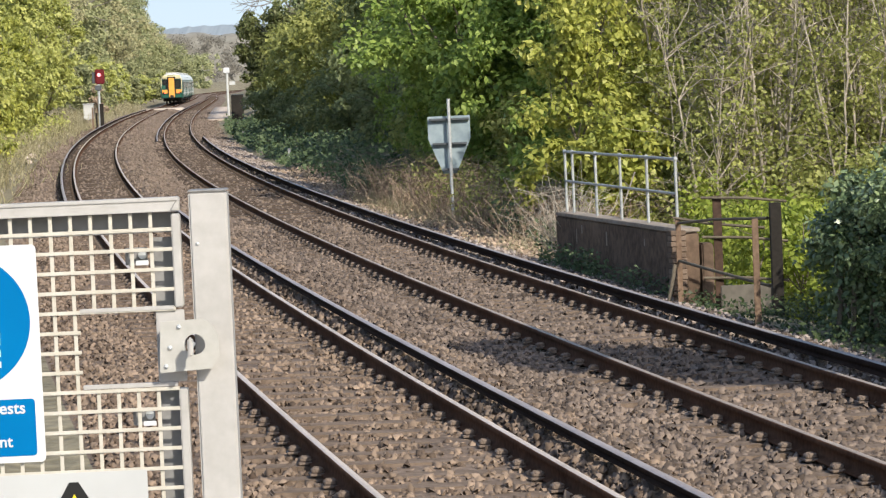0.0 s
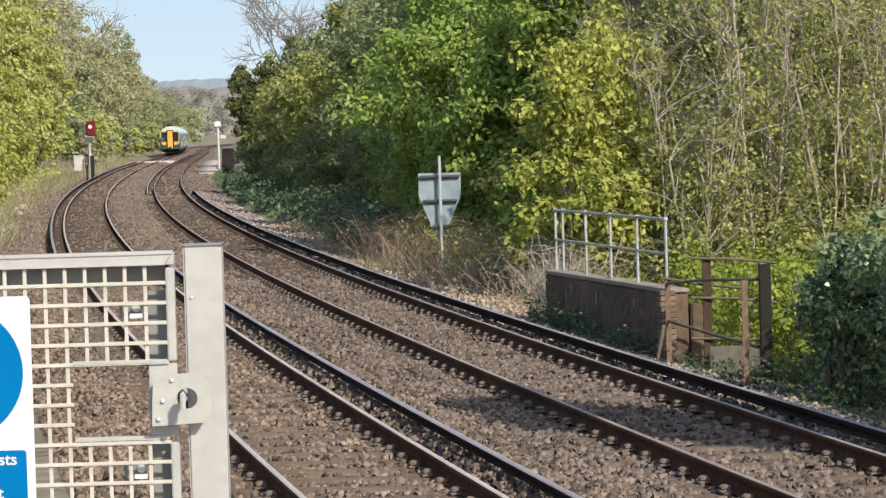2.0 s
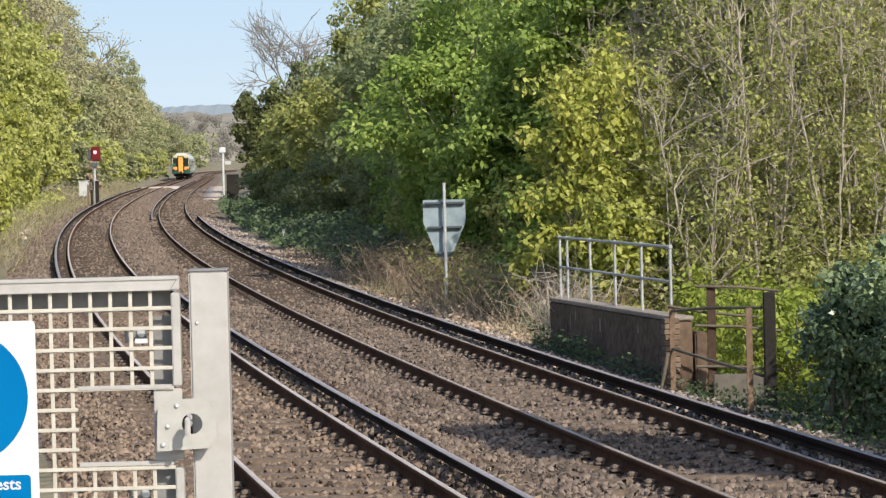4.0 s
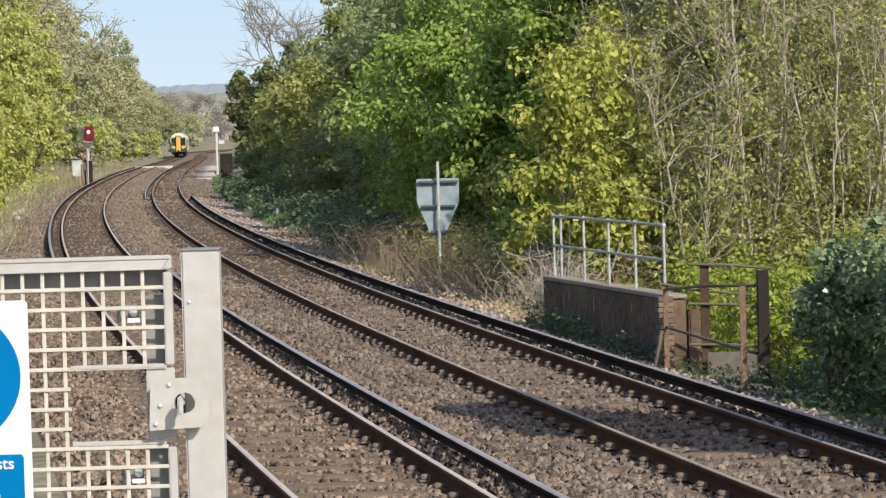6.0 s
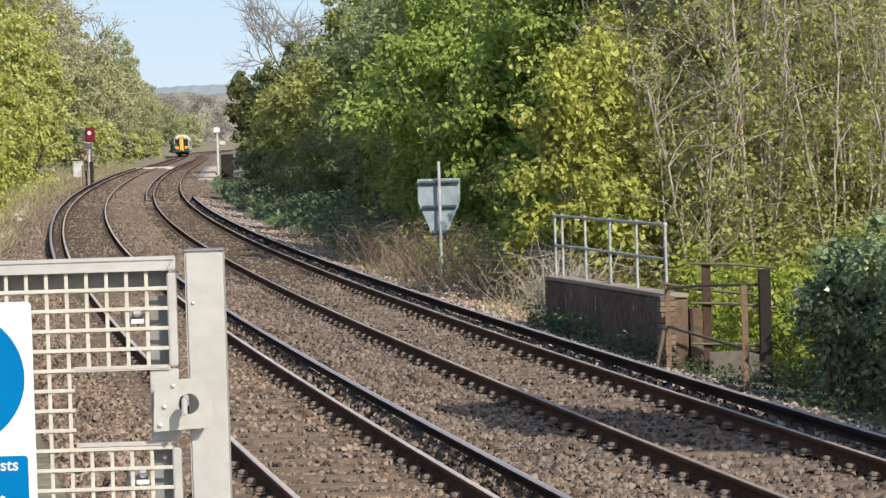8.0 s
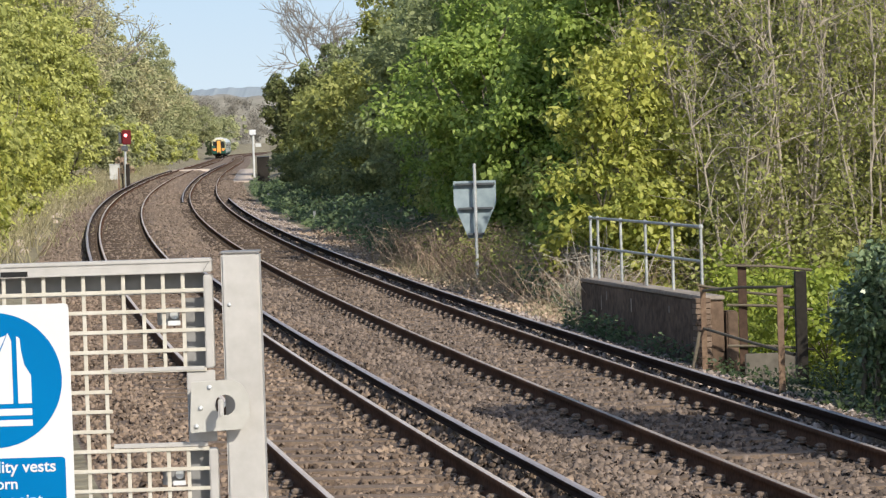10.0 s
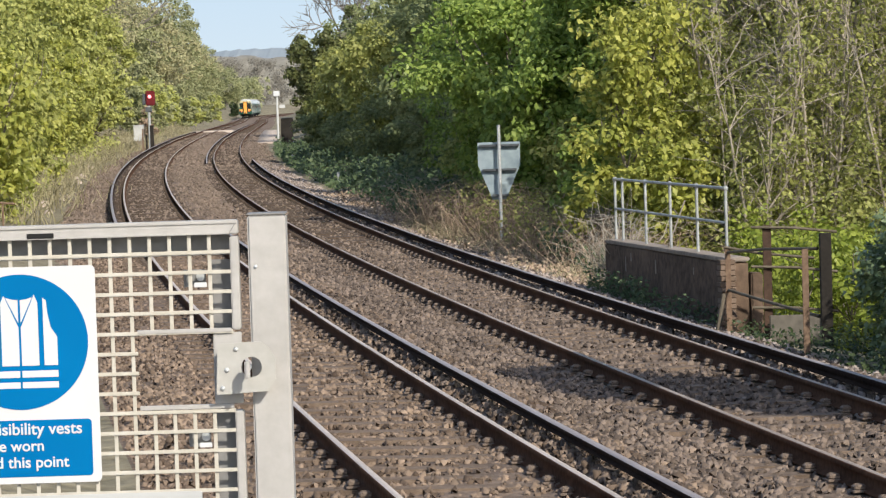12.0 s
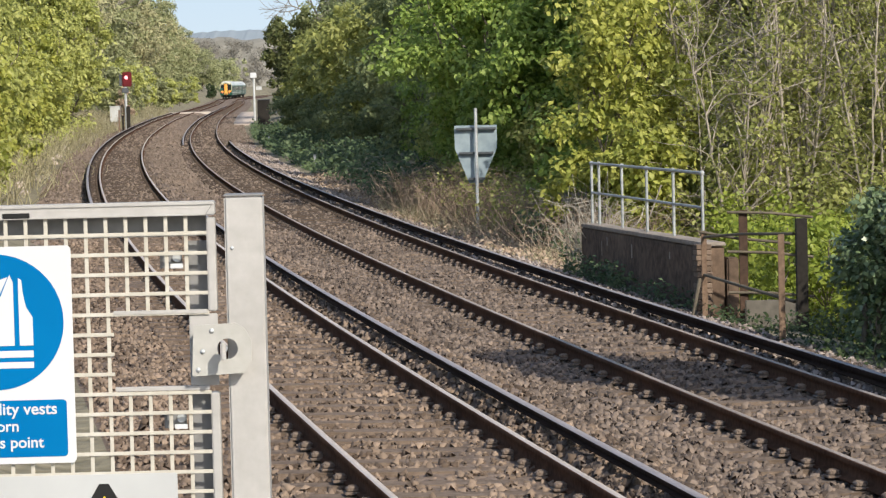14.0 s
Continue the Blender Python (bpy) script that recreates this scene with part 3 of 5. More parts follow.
def bare_tree(kind, at, h, seed, label, levels=5, bark=None, trunk=0.25, leaf_mat=None, leaf=0.2, per=6, kids=3, spread=0.5, group="", first=0.33):
    rng = np.random.default_rng(seed)
    ob = thing(kind, at, label, "tree", group)
    runs, tips = [], []
    fork(runs, (0, 0, -0.4), (0, 0, 1), h * first, trunk, levels, rng, tips, spread, kids)
    v, f = tubes(runs, 4)
    child("trunk", mesh_of("trunk", v, f, bark or BARK), ob)
    if leaf_mat:
        p, nrm = clump_points(np.array(tips), np.full(len(tips), h * 0.045), per, rng)
        child("crown", leaf_mesh("crown", p, nrm, leaf, leaf_mat, rng, 0.2), ob)
    return ob


def sapling(at, h, seed, label):
    """A slender young tree: thin leaning stems, side shoots and sparse small leaves."""
    rng = np.random.default_rng(seed)
    ob = thing("sapling", at, label, "tree", "young trees behind the fence")
    runs, tips = [], []
    for s in range(int(rng.integers(3, 5))):
        foot = np.array((rng.normal() * 0.22, rng.normal() * 0.18, -0.3))
        top = foot + np.array((rng.normal() * 0.10 * h, rng.normal() * 0.08 * h, h * rng.uniform(0.8, 1.0)))
        r = rng.uniform(0.026, 0.06)
        spine = limb(foot, top, rng, 14, 0.05) * 0.3 + (foot + (top - foot) * np.linspace(0, 1, 14)[:, None]) * 0.7
        runs.append((spine, np.linspace(r, r * 0.3, 14)))
        for k in range(16):
            i = int(rng.integers(1, 13))
            d = np.array((rng.normal() * 0.8, rng.normal() * 0.8, rng.uniform(0.3, 1.4)))
            tip = spine[i] + unit(d) * rng.uniform(0.5, 1.7)
            twig = limb(spine[i], tip, rng, 5, 0.1)
            runs.append((twig, np.linspace(r * 0.35, 0.004, 5)))
            tips += [twig[2], twig[3], twig[4]]
            for q in range(2):
                t2 = twig[3] + unit(rng.normal(size=3) + (0, 0, 0.6)) * rng.uniform(0.25, 0.6)
                runs.append((np.array([twig[3], (twig[3] + t2) / 2 + rng.normal(size=3) * 0.03, t2]), np.array((0.007, 0.005, 0.003))))
                tips.append(t2)
    v, f = tubes(runs, 4)
    child("trunk", mesh_of("trunk", v, f, PALEBARK), ob)
    tips = [q for q in tips if rng.random() < 1.0 - 0.7 * np.clip(q[2] / h - 0.5, 0, 0.5) * 2]
    p, nrm = clump_points(np.array(tips), np.full(len(tips), 0.25), 8, rng)
    child("crown", leaf_mesh("crown", p, nrm, 0.092, L_OLIVE, rng, 0.5), ob)
    return ob


def scrub(name, spots, mat, seed, label, category, h0, h1, n_each, thick=0.006, lean=0.5, spread=0.4):
    """Dead stems and dry growth: many thin arching stalks, too many to count."""
    rng = np.random.default_rng(seed)
    runs = []
    for x, y, z in spots:
        for k in range(n_each):
            foot = np.array((x + rng.normal() * spread, y + rng.normal() * spread, z - 0.05))
            h = rng.uniform(h0, h1)
            tip = foot + np.array((rng.normal() * lean * h, rng.normal() * lean * h, h))
            runs.append((limb(foot, tip, rng, 4, 0.25), np.linspace(thick, thick * 0.4, 4)))
    v, f = tubes(runs, 3)
    return tagged(new(name, mesh_of(name, v, f, mat)), label, category, kind="stuff")


def leafy_cover(name, y0, y1, o0, o1, count, leaf, mat, seed, label, category, rise=0.3, hump=0.5):
    rng = np.random.default_rng(seed)
    y, o = rng.uniform(y0, y1, count), rng.uniform(o0, o1, count)
    x, yy = beside(y, o)
    mound = np.maximum(0, np.sin(y * 0.9 + 1.3 * np.sin(o * 1.1)) * np.sin(o * 1.3 + 0.7 * y)) * hump
    z = level(y, o) + mound + rng.random(count) ** 2 * rise
    nrm = rng.normal(size=(count, 3)) * 0.5 + np.array((0.1, -0.4, 0.8))
    return tagged(new(name, leaf_mesh(name, np.stack([x, yy, z], -1), nrm, leaf, mat, rng, 0.2)), label, category, kind="stuff")


def on_bank(y, off, sink=0.0):
    x, yy, z = ground_at(y, off)
    return x, yy, z - sink


def build_right_bank():
    # dark mass along the inside of the curve
    spec = ((92, 8.6, 9.2, 3.2), (100, 11.5, 11, 3.6), (108, 8.2, 7.2, 2.9), (118, 10.5, 8.6, 3.2), (126, 8.0, 6.6, 2.7), (138, 9.4, 7.2, 3.0), (150, 8.0, 6.0, 2.6), (164, 9.0, 6.8, 3.0), (180, 9.2, 5.8, 2.8), (200, 9.0, 5.4, 2.6), (222, 8.4, 8.4, 2.7), (258, 8.3, 8.6, 2.5), (258, 11.5, 11.0, 3.6), (141, 10.2, 10.6, 2.4))
    for i, (y, o, h, r) in enumerate(spec):
        light = i in (4, 6, 8, 9, 13)
        # L_DEEP gives two far trees the shade-darkened leaf colour
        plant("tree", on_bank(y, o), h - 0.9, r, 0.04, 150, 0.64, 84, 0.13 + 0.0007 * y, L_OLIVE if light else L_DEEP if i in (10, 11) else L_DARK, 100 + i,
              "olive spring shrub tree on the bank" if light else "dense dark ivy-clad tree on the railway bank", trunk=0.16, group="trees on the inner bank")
    for i, (y, o, h, r) in enumerate(((84, 7.2, 3.6, 2.0), (96, 6.9, 2.6, 1.7), (112, 6.7, 2.4, 1.7), (130, 6.4, 2.2, 1.6), (152, 6.0, 2.4, 1.7), (176, 6.5, 2.2, 1.6))):
        plant("shrub", on_bank(y, o), h, r, 0.0, 70, 0.42, 80, 0.16, L_DARK, 140 + i, "dark green bramble shrub at the foot of the bank", "shrub", trunk=0.05, stems=3, group="bank shrubs")
    # broad-leaved trees behind the triangular board
    for i, (y, o, h, r, low) in enumerate(((70, 5.9, 6.2, 2.1, 0.0), (75, 6.4, 7.2, 2.6, 0.0), (82, 8.2, 7.8, 2.7, 0.0), (77, 10.2, 8.5, 2.9, 0.02), (88, 11.0, 8.4, 2.8, 0.0), (65.5, 6.6, 5.6, 1.5, 0.0), (63.5, 7.6, 6.6, 1.5, 0.0), (67.0, 5.6, 3.6, 1.2, 0.0))):
        plant("sycamore_tree", on_bank(y, o), h, r, low, 200, 0.58, 100, 0.155, L_SYC, 200 + i, "bright green sycamore in new leaf on the bank", trunk=0.14, group="sycamores", droop=0.9, limbs=22)
    for i, (y, o, h, r) in enumerate(((52.5, 4.8, 5.0, 0.95), (54.5, 5.7, 5.4, 1.05), (51.2, 5.2, 3.0, 0.75), (56.0, 6.6, 4.6, 0.9))):
        plant("sycamore_tree", on_bank(y, o), h, r, 0.02, 110, 0.34, 44, 0.13, L_YEL, 231 + i, "small sycamore with yellow-green young leaves", trunk=0.05, group="sycamores", droop=0.9, limbs=20)
    for i, (y, o, h, r) in enumerate(((64, 6.2, 2.2, 1.2), (66.5, 7.4, 2.6, 1.4), (62, 7.4, 2.4, 1.3), (60, 6.2, 1.8, 1.1), (69, 8.8, 2.6, 1.5), (73, 5.6, 2.2, 1.2), (80, 6.0, 2.4, 1.3), (87, 6.4, 2.6, 1.5))):
        plant("shrub", on_bank(y, o), h, r, 0.0, 70, 0.36, 50, 0.14, L_SYC if i % 2 else L_OLIVE, 240 + i, "leafy green sapling scrub under the trees", "shrub", trunk=0.03, stems=3, group="bank shrubs", droop=0.8)
    # slender young wood behind the railings
    made = [sapling(on_bank(50, 8), 7.9, 300 + k, "slender young tree with grey stems and sparse olive leaves") for k in range(5)]
    low = [sapling(on_bank(50, 8), 4.8, 310 + k, "short young tree with grey stems and sparse olive leaves") for k in range(3)]
    rng = random.Random(5)
    for k, ob in enumerate(made):
        ob.matrix_basis = pose(*on_bank(58 + 2.3 * k, 8.4 + 1.1 * k))
    for k, ob in enumerate(low):
        ob.matrix_basis = pose(*on_bank(56 + 2.3 * k, 7.0 + 0.3 * k))
    for k in range(96):
        y, along = rng.uniform(56.5, 65), rng.random()
        o = 0.0704 * y - float(np.interp(y, LINE_Y, LINE_X)) + 0.9 + 6.2 * along
        copy_thing(low[k % 3] if along < 0.2 else made[k % 5], pose(*on_bank(y, o), 0, 0, rng.uniform(0, 360)))
    for k in range(22):
        y = 57 + 0.62 * k
        o = 0.072 * y - float(np.interp(y, LINE_Y, LINE_X)) + 6.6 * rng.random()
        plant("shrub", on_bank(y, o, 0.1), rng.uniform(1.6, 3.0), rng.uniform(1.1, 1.6), 0.0, 50, 0.38, 46, 0.105, L_OLIVE if k % 3 else L_LIME, 600 + k, "thin olive undergrowth among the young stems", "shrub", trunk=0.02, stems=4, group="undergrowth shrubs", droop=0.6)
    for k in range(20):
        y = 46.5 + 0.6 * k
        o = 0.085 * y - float(np.interp(y, LINE_Y, LINE_X)) + 0.6 + 5.2 * rng.random()
        plant("shrub", on_bank(y, o, 0.1), rng.uniform(1.3, 2.1), rng.uniform(1.0, 1.4), 0.0, 50, 0.34, 46, 0.095, L_LIME if k % 4 == 0 else L_OLIVE, 640 + k, "thin olive undergrowth among the young stems", "shrub", trunk=0.02, stems=4, group="undergrowth shrubs", droop=0.6)
    for k in range(17):
        y, along = rng.uniform(49, 57), rng.random()
        o = 0.09 * y - float(np.interp(y, LINE_Y, LINE_X)) + 0.5 + 4.5 * along
        copy_thing(low[k % 3] if along < 0.3 else made[k % 5], pose(*on_bank(y, o), 0, 0, rng.uniform(0, 360)))
    for k in range(16):
        y = 47 + 1.3 * k
        o = 0.135 * y - float(np.interp(y, LINE_Y, LINE_X)) + 2.4 * rng.random()
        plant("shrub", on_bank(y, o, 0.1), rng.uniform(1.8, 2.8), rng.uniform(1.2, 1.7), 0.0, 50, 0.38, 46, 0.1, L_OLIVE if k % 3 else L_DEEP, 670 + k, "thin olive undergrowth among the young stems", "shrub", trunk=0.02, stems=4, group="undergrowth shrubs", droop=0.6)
    # leafy wood closing the view behind them, shade painted into the leaves
    for i, (y, o, h, r) in enumerate(((76, 13, 7.5, 3.2), (74, 16.5, 7.5, 3.4), (66, 18, 7, 3.4), (80, 19, 9, 3.8), (68, 22, 8, 3.8), (58, 22, 7, 3.4), (84, 13.5, 9, 3.6))):
        plant("tree", on_bank(y, o), h, r, 0.0, 100, 0.8, 60, 0.17, L_DEEP, 330 + i, "leafy tree behind the young wood, its leaves darkened for shade", trunk=0.10, group="trees behind the fence", stems=2)
    for i, (y, o, h, r) in enumerate(((41.5, 5.6, 2.3, 1.2), (44, 6.2, 2.4, 1.3), (40.0, 6.6, 2.5, 1.2), (48, 6.4, 2.0, 1.3), (43, 8.2, 2.8, 1.4))):
        plant("shrub", on_bank(y, o, 0.3), h, r, 0.0, 80, 0.34, 52, 0.10, L_LIME, 350 + i, "lime green leafy shrub behind the fence", "shrub", trunk=0.03, stems=3, group="lime shrubs", droop=0.8)
    leafy_cover("lineside_weeds", 26, 38.6, 2.75, 4.6, 4000, 0.055, L_WEED, 27, "low weeds and ivy at the foot of the fence, darkened for shade", "weeds", 0.22, 0.2)
    # ivy over the end of the fence
    for i, (y, o, h, r) in enumerate(((31.2, 4.45, 3.45, 0.9), (29.4, 4.5, 3.3, 1.0), (33.4, 5.35, 3.4, 1.0), (27.0, 4.6, 3.2, 1.15), (32.4, 3.85, 2.2, 0.5), (34.0, 4.75, 2.3, 0.5), (35.2, 5.7, 3.0, 0.8))):
        plant("ivy_bush", on_bank(y, o, 0.25), h, r, 0.0, 105, 0.25, 72, 0.08, L_IVY, 370 + i, "dense glossy dark ivy bush spilling over the fence", "bush", trunk=0.05, stems=3, group="ivy bushes", deep=0.55)
    # the tall ivy-clad trees that shade the line
    for i, (y, o, h, r, low) in enumerate(((21.6, 3.6, 8.6, 0.95, 0.68), (19.6, 5.8, 8.2, 1.3, 0.58), (20.5, 4.5, 7.8, 0.8, 0.62))):
        plant("tree", on_bank(y, o), h, r, low, 80, 0.42, 70, 0.16, L_IVY, 390 + i, "tall ivy-clad tree beside the line", trunk=0.16, group="shade trees")
    bare_tree("bare_tree", on_bank(262, 11.2), 22.5, 103, "bare tree with a wide rounded crown of grey twigs", 5, GREYTWIG, 0.17, kids=4, spread=0.5, first=0.26)
    bare_tree("bare_tree", on_bank(150, 16.0), 17, 78, "tall bare-twigged tree above the bank", 5, TWIG, 0.22, kids=3, spread=0.5)
    # dead brambles and dry growth round the board
    rng2 = random.Random(9)
    spots = [on_bank(rng2.uniform(62, 74), rng2.uniform(3.5, 5.2)) for k in range(24)] + [on_bank(rng2.uniform(49, 60), rng2.uniform(3.8, 5.4)) for k in range(16)]
    scrub("dead_brambles", spots, DEADSTEM, 21, "brown dead brambles and bracken beside the line", "brambles", 0.3, 1.1, 60, 0.007)
    scrub("dry_stalks", [on_bank(rng2.uniform(48, 75), rng2.uniform(3.0, 4.6)) for k in range(40)], L_GRASS, 22, "dry straw-coloured grass and stalks", "dry grass", 0.1, 0.4, 40, 0.006)
    scrub("bleached_twigs", [on_bank(45.9 + 0.2 * k, 3.15 + 0.12 * k, -0.25) for k in range(4)], PALETWIG, 23, "bleached leafless twigs by the parapet", "twigs", 0.5, 1.15, 34, 0.006, 0.6, 0.16)
    leafy_cover("bramble_cover", 74, 190, 3.6, 7.0, 15000, 0.16, L_GROUND, 24, "low dark bramble and ivy cover on the bank", "undergrowth", 0.35, 0.55)
    leafy_cover("bramble_cover", 45.5, 56, 3.6, 5.2, 2600, 0.09, L_GROUND, 25, "low green weeds at the foot of the parapet", "undergrowth", 0.5, 0.55)
    leafy_cover("bramble_leaves", 58, 76, 3.7, 5.4, 4200, 0.1, L_OLIVE, 34, "green bramble leaves among the dead stems", "brambles", 0.7, 0.6)
    leafy_cover("leaf_litter", 47, 100, 2.75, 4.7, 9000, 0.085, DEADSTEM, 28, "pale brown leaf litter and dry straw on the verge", "leaf litter", 0.12, 0.08)
    leafy_cover("parapet_weeds", 41.5, 46, 2.72, 3.02, 420, 0.075, L_GROUND, 29, "green weeds growing against the parapet", "weeds", 0.4, 0.1)
    leafy_cover("parapet_weeds", 37.5, 46, 2.7, 3.05, 700, 0.07, L_GROUND, 26, "weeds growing against the parapet", "weeds", 0.3, 0.25)


def build_left_bank():
    spec = ((84, -10.2, 8, 2.6), (92, -11.5, 10, 3.0), (100, -9.6, 9, 2.6), (108, -12.0, 12, 3.3), (116, -10.0, 10, 2.9), (126, -12.5, 14, 3.4), (134, -10.2, 10, 2.9), (144, -12.0, 14, 3.4), (154, -10.0, 11, 3.0), (164, -12.2, 14, 3.4), (172, -9.4, 9, 2.7), (184, -9.6, 9.5, 2.9), (150, -16, 17, 4), (172, -16, 18, 4.2), (192, -13, 14, 3.5), (188, -7.9, 10.5, 2.6), (178, -8.3, 11.5, 2.7), (165, -8.7, 12, 2.7))
    for i, (y, o, h, r) in enumerate(spec):
        plant("tree", on_bank(y, o), h, r, 0.02, 160, 0.62, 58, 0.145 + 0.0006 * y, L_LEFT, 400 + i, "tree in bright yellow-green spring leaf on the outer bank", trunk=0.14, group="trees on the outer bank", droop=0.7)
    for i, (y, o, h) in enumerate(((208, -11.5, 17), (222, -13.5, 20), (236, -11.5, 18), (252, -13, 19), (196, -18, 22), (215, -18, 22))):
        bare_tree("budding_tree", on_bank(y, o), h, 440 + i, "tall beige tree just coming into bud", 5, GREYTWIG, 0.24, L_BEIGE, 0.19, 30, kids=3, spread=0.5, group="budding trees")
    for i, (y, o, h, r) in enumerate(((270, -13.5, 19, 5), (300, -12.5, 17.5, 5), (330, -12.5, 16.5, 5), (360, -12, 16, 5), (395, -12, 15.5, 5), (430, -12, 15.5, 5), (470, -12.2, 15.5, 5), (510, -12.4, 15, 5), (560, -11.6, 15, 5), (620, -13, 13.5, 4.6), (690, -14, 13, 4.4), (760, -14, 11, 4.2))):
        plant("tree", on_bank(y, o), h, r, 0.03, 250, 0.95, 44, 0.36, L_MOSS if i % 3 else L_BEIGE, 460 + i, "grey-green wood edge tree along the outer bank", trunk=0.2, group="far trees on the outer bank")
        if i < 7:
            bare_tree("budding_tree", on_bank(y + 8, o - 1.5), h + 1.0, 480 + i, "twiggy tree standing above the wood edge", 4, GREYTWIG, 0.2, L_BEIGE, 0.3, 3, group="budding trees")
    for i, (y, o, h, r) in enumerate(((212, -9.2, 4.4, 1.8), (228, -9.6, 5.2, 2.0), (246, -7.8, 4.6, 2.0), (266, -8.0, 5.2, 2.2), (290, -7.8, 4.6, 2.1), (320, -8.0, 4.8, 2.2), (350, -7.6, 4.2, 2.0), (385, -7.8, 4.2, 2.2), (425, -7.6, 4, 2.2), (470, -7.6, 4.4, 2.4), (520, -8.4, 4.6, 2.4), (580, -9.2, 4.4, 2.4), (650, -10.4, 4.2, 2.4))):
        plant("shrub", on_bank(y, o), h, r, 0.0, 70, 0.58, 40, 0.36, L_LEFT if i % 2 else L_MOSS, 500 + i, "pale yellow-green bush along the outer verge", "shrub", trunk=0.06, stems=3, group="verge bushes")
    # leafy young trees that come down to the near outer verge
    for i in range(16):
        y = 76 + 6.2 * i
        o = -7.45 - 0.003 * (y - 76) + 0.22 * math.sin(2.3 * i)
        plant("hedge_tree", on_bank(y, o), 3.3 + 0.8 * math.sin(1.7 * i) + 0.015 * y, 1.25 + 0.2 * math.sin(3.1 * i), 0.0, 90, 0.45, 50, 0.16 + 0.0004 * y, L_YEL if i % 3 == 0 else L_LEFT, 540 + i, "young yellow-green hedge tree leafy to the ground", trunk=0.05, stems=2, group="hedge trees on the outer verge", droop=0.8)
    plant("shrub", on_bank(684, -7.0), 3.4, 1.0, 0.0, 60, 0.4, 40, 0.35, L_WEED, 531, "dark evergreen bush beside the far line", "shrub", trunk=0.06, stems=3)
    plant("shrub", on_bank(232, -5.9), 2.6, 0.7, 0.1, 30, 0.3, 30, 0.2, DEADSTEM, 530, "small rust-brown leaved bush behind the signal", "shrub", trunk=0.04, stems=2)
    rng = random.Random(14)
    scrub("dry_grass", [on_bank(rng.uniform(72, 330), rng.uniform(-8.6, -5.9)) for k in range(420)], L_GRASS, 31, "pale dry grass along the outer verge", "grass", 0.2, 0.75, 15, 0.018, 0.35, 0.7)
    leafy_cover("verge_weeds", 75, 200, -10, -6.4, 9000, 0.2, L_LEFT, 32, "green weeds at the foot of the outer bank", "weeds", 0.5, 0.7)
    leafy_cover("verge_weeds", 60, 110, -13, -8.0, 7000, 0.17, L_LEFT, 33, "green weeds at the foot of the outer bank", "weeds", 1.0, 0.9)


def build_distance():
    rng = np.random.default_rng(61)
    n = 900
    x, y = rng.uniform(-150, 60, n), rng.uniform(930, 1080, n)
    z = 1 + 15 * rng.random(n) ** 0.8 * (0.8 + 0.25 * np.sin(x * 0.07))
    p, nrm = clump_points(np.stack([x, y, z], -1), rng.uniform(1.6, 3.6, n), 110, rng)
    p[:, 2] = np.maximum(p[:, 2], -1)
    tagged(new("far_wood", leaf_mesh("far_wood", p, nrm, 0.5, L_FAR, rng, 0.2)), "brown leafless wood closing the valley, tinted for haze", "wood", kind="stuff")
    n2 = 130
    x, y = rng.normal(-55, 2.2, n2), rng.uniform(800, 850, n2)
    p, nrm = clump_points(np.stack([x, y, rng.uniform(0, 9.5, n2)], -1), rng.uniform(0.7, 1.6, n2), 26, rng)
    tagged(new("far_wood", leaf_mesh("far_wood", p, nrm, 0.8, L_MOSS, rng, 0.2)), "darker bare copse in front of the far wood", "wood", kind="stuff")
    # clear pale sky far behind everything
    v = [(-3000, 4700, -60), (3000, 4700, -60), (3000, 4700, 900), (-3000, 4700, 900)]
    tagged(new("backdrop_sky", mesh_of("backdrop_sky", v, [(0, 1, 2, 3)], SKYGLOW)), "pale blue clear sky", "sky", kind="structure")
    # brown wooded slope in the middle distance, paled by painted haze
    xs = np.linspace(-420, 260, 300)
    top = 19.5 - 0.02 * (xs + 90) + 0.8 * np.sin(xs * 0.06 + 1.0) + 0.9 * np.abs(np.sin(xs * 0.19)) + rng.random(len(xs)) * 0.7
    rise = ((1085, -0.2), (1090, 0.1), (1095, 0.3), (1100, 0.47), (1105, 0.62), (1110, 0.75), (1116, 0.86), (1122, 0.94), (1130, 1.0), (1190, 0.3))
    v = np.concatenate([np.stack([xs, fy + rng.uniform(-2, 2, len(xs)), top * k + rng.uniform(-0.9, 0.9, len(xs)) * (k < 1)], -1) for fy, k in rise])
    m = len(xs)
    i = np.arange(len(rise) - 1)[:, None] * m + np.arange(m - 1)[None]
    tagged(new("backdrop_slope", mesh_of("backdrop_slope", v, np.stack([i, i + 1, i + m + 1, i + m], -1).reshape(-1, 4), FARHILL, smooth=True)), "brown wooded slope with haze tint beyond the railway", "hill", kind="structure")
    # blue ridge, the haze put into its colour
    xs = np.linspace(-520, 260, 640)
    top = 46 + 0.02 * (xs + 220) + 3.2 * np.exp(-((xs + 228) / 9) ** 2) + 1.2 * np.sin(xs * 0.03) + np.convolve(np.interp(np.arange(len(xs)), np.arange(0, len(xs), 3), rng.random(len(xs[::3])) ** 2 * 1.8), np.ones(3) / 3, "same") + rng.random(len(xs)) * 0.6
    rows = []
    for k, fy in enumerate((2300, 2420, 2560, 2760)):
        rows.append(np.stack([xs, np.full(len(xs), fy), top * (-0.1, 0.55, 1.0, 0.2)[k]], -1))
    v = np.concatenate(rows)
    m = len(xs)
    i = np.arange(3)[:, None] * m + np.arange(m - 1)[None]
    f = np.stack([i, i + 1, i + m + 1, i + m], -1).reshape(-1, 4)
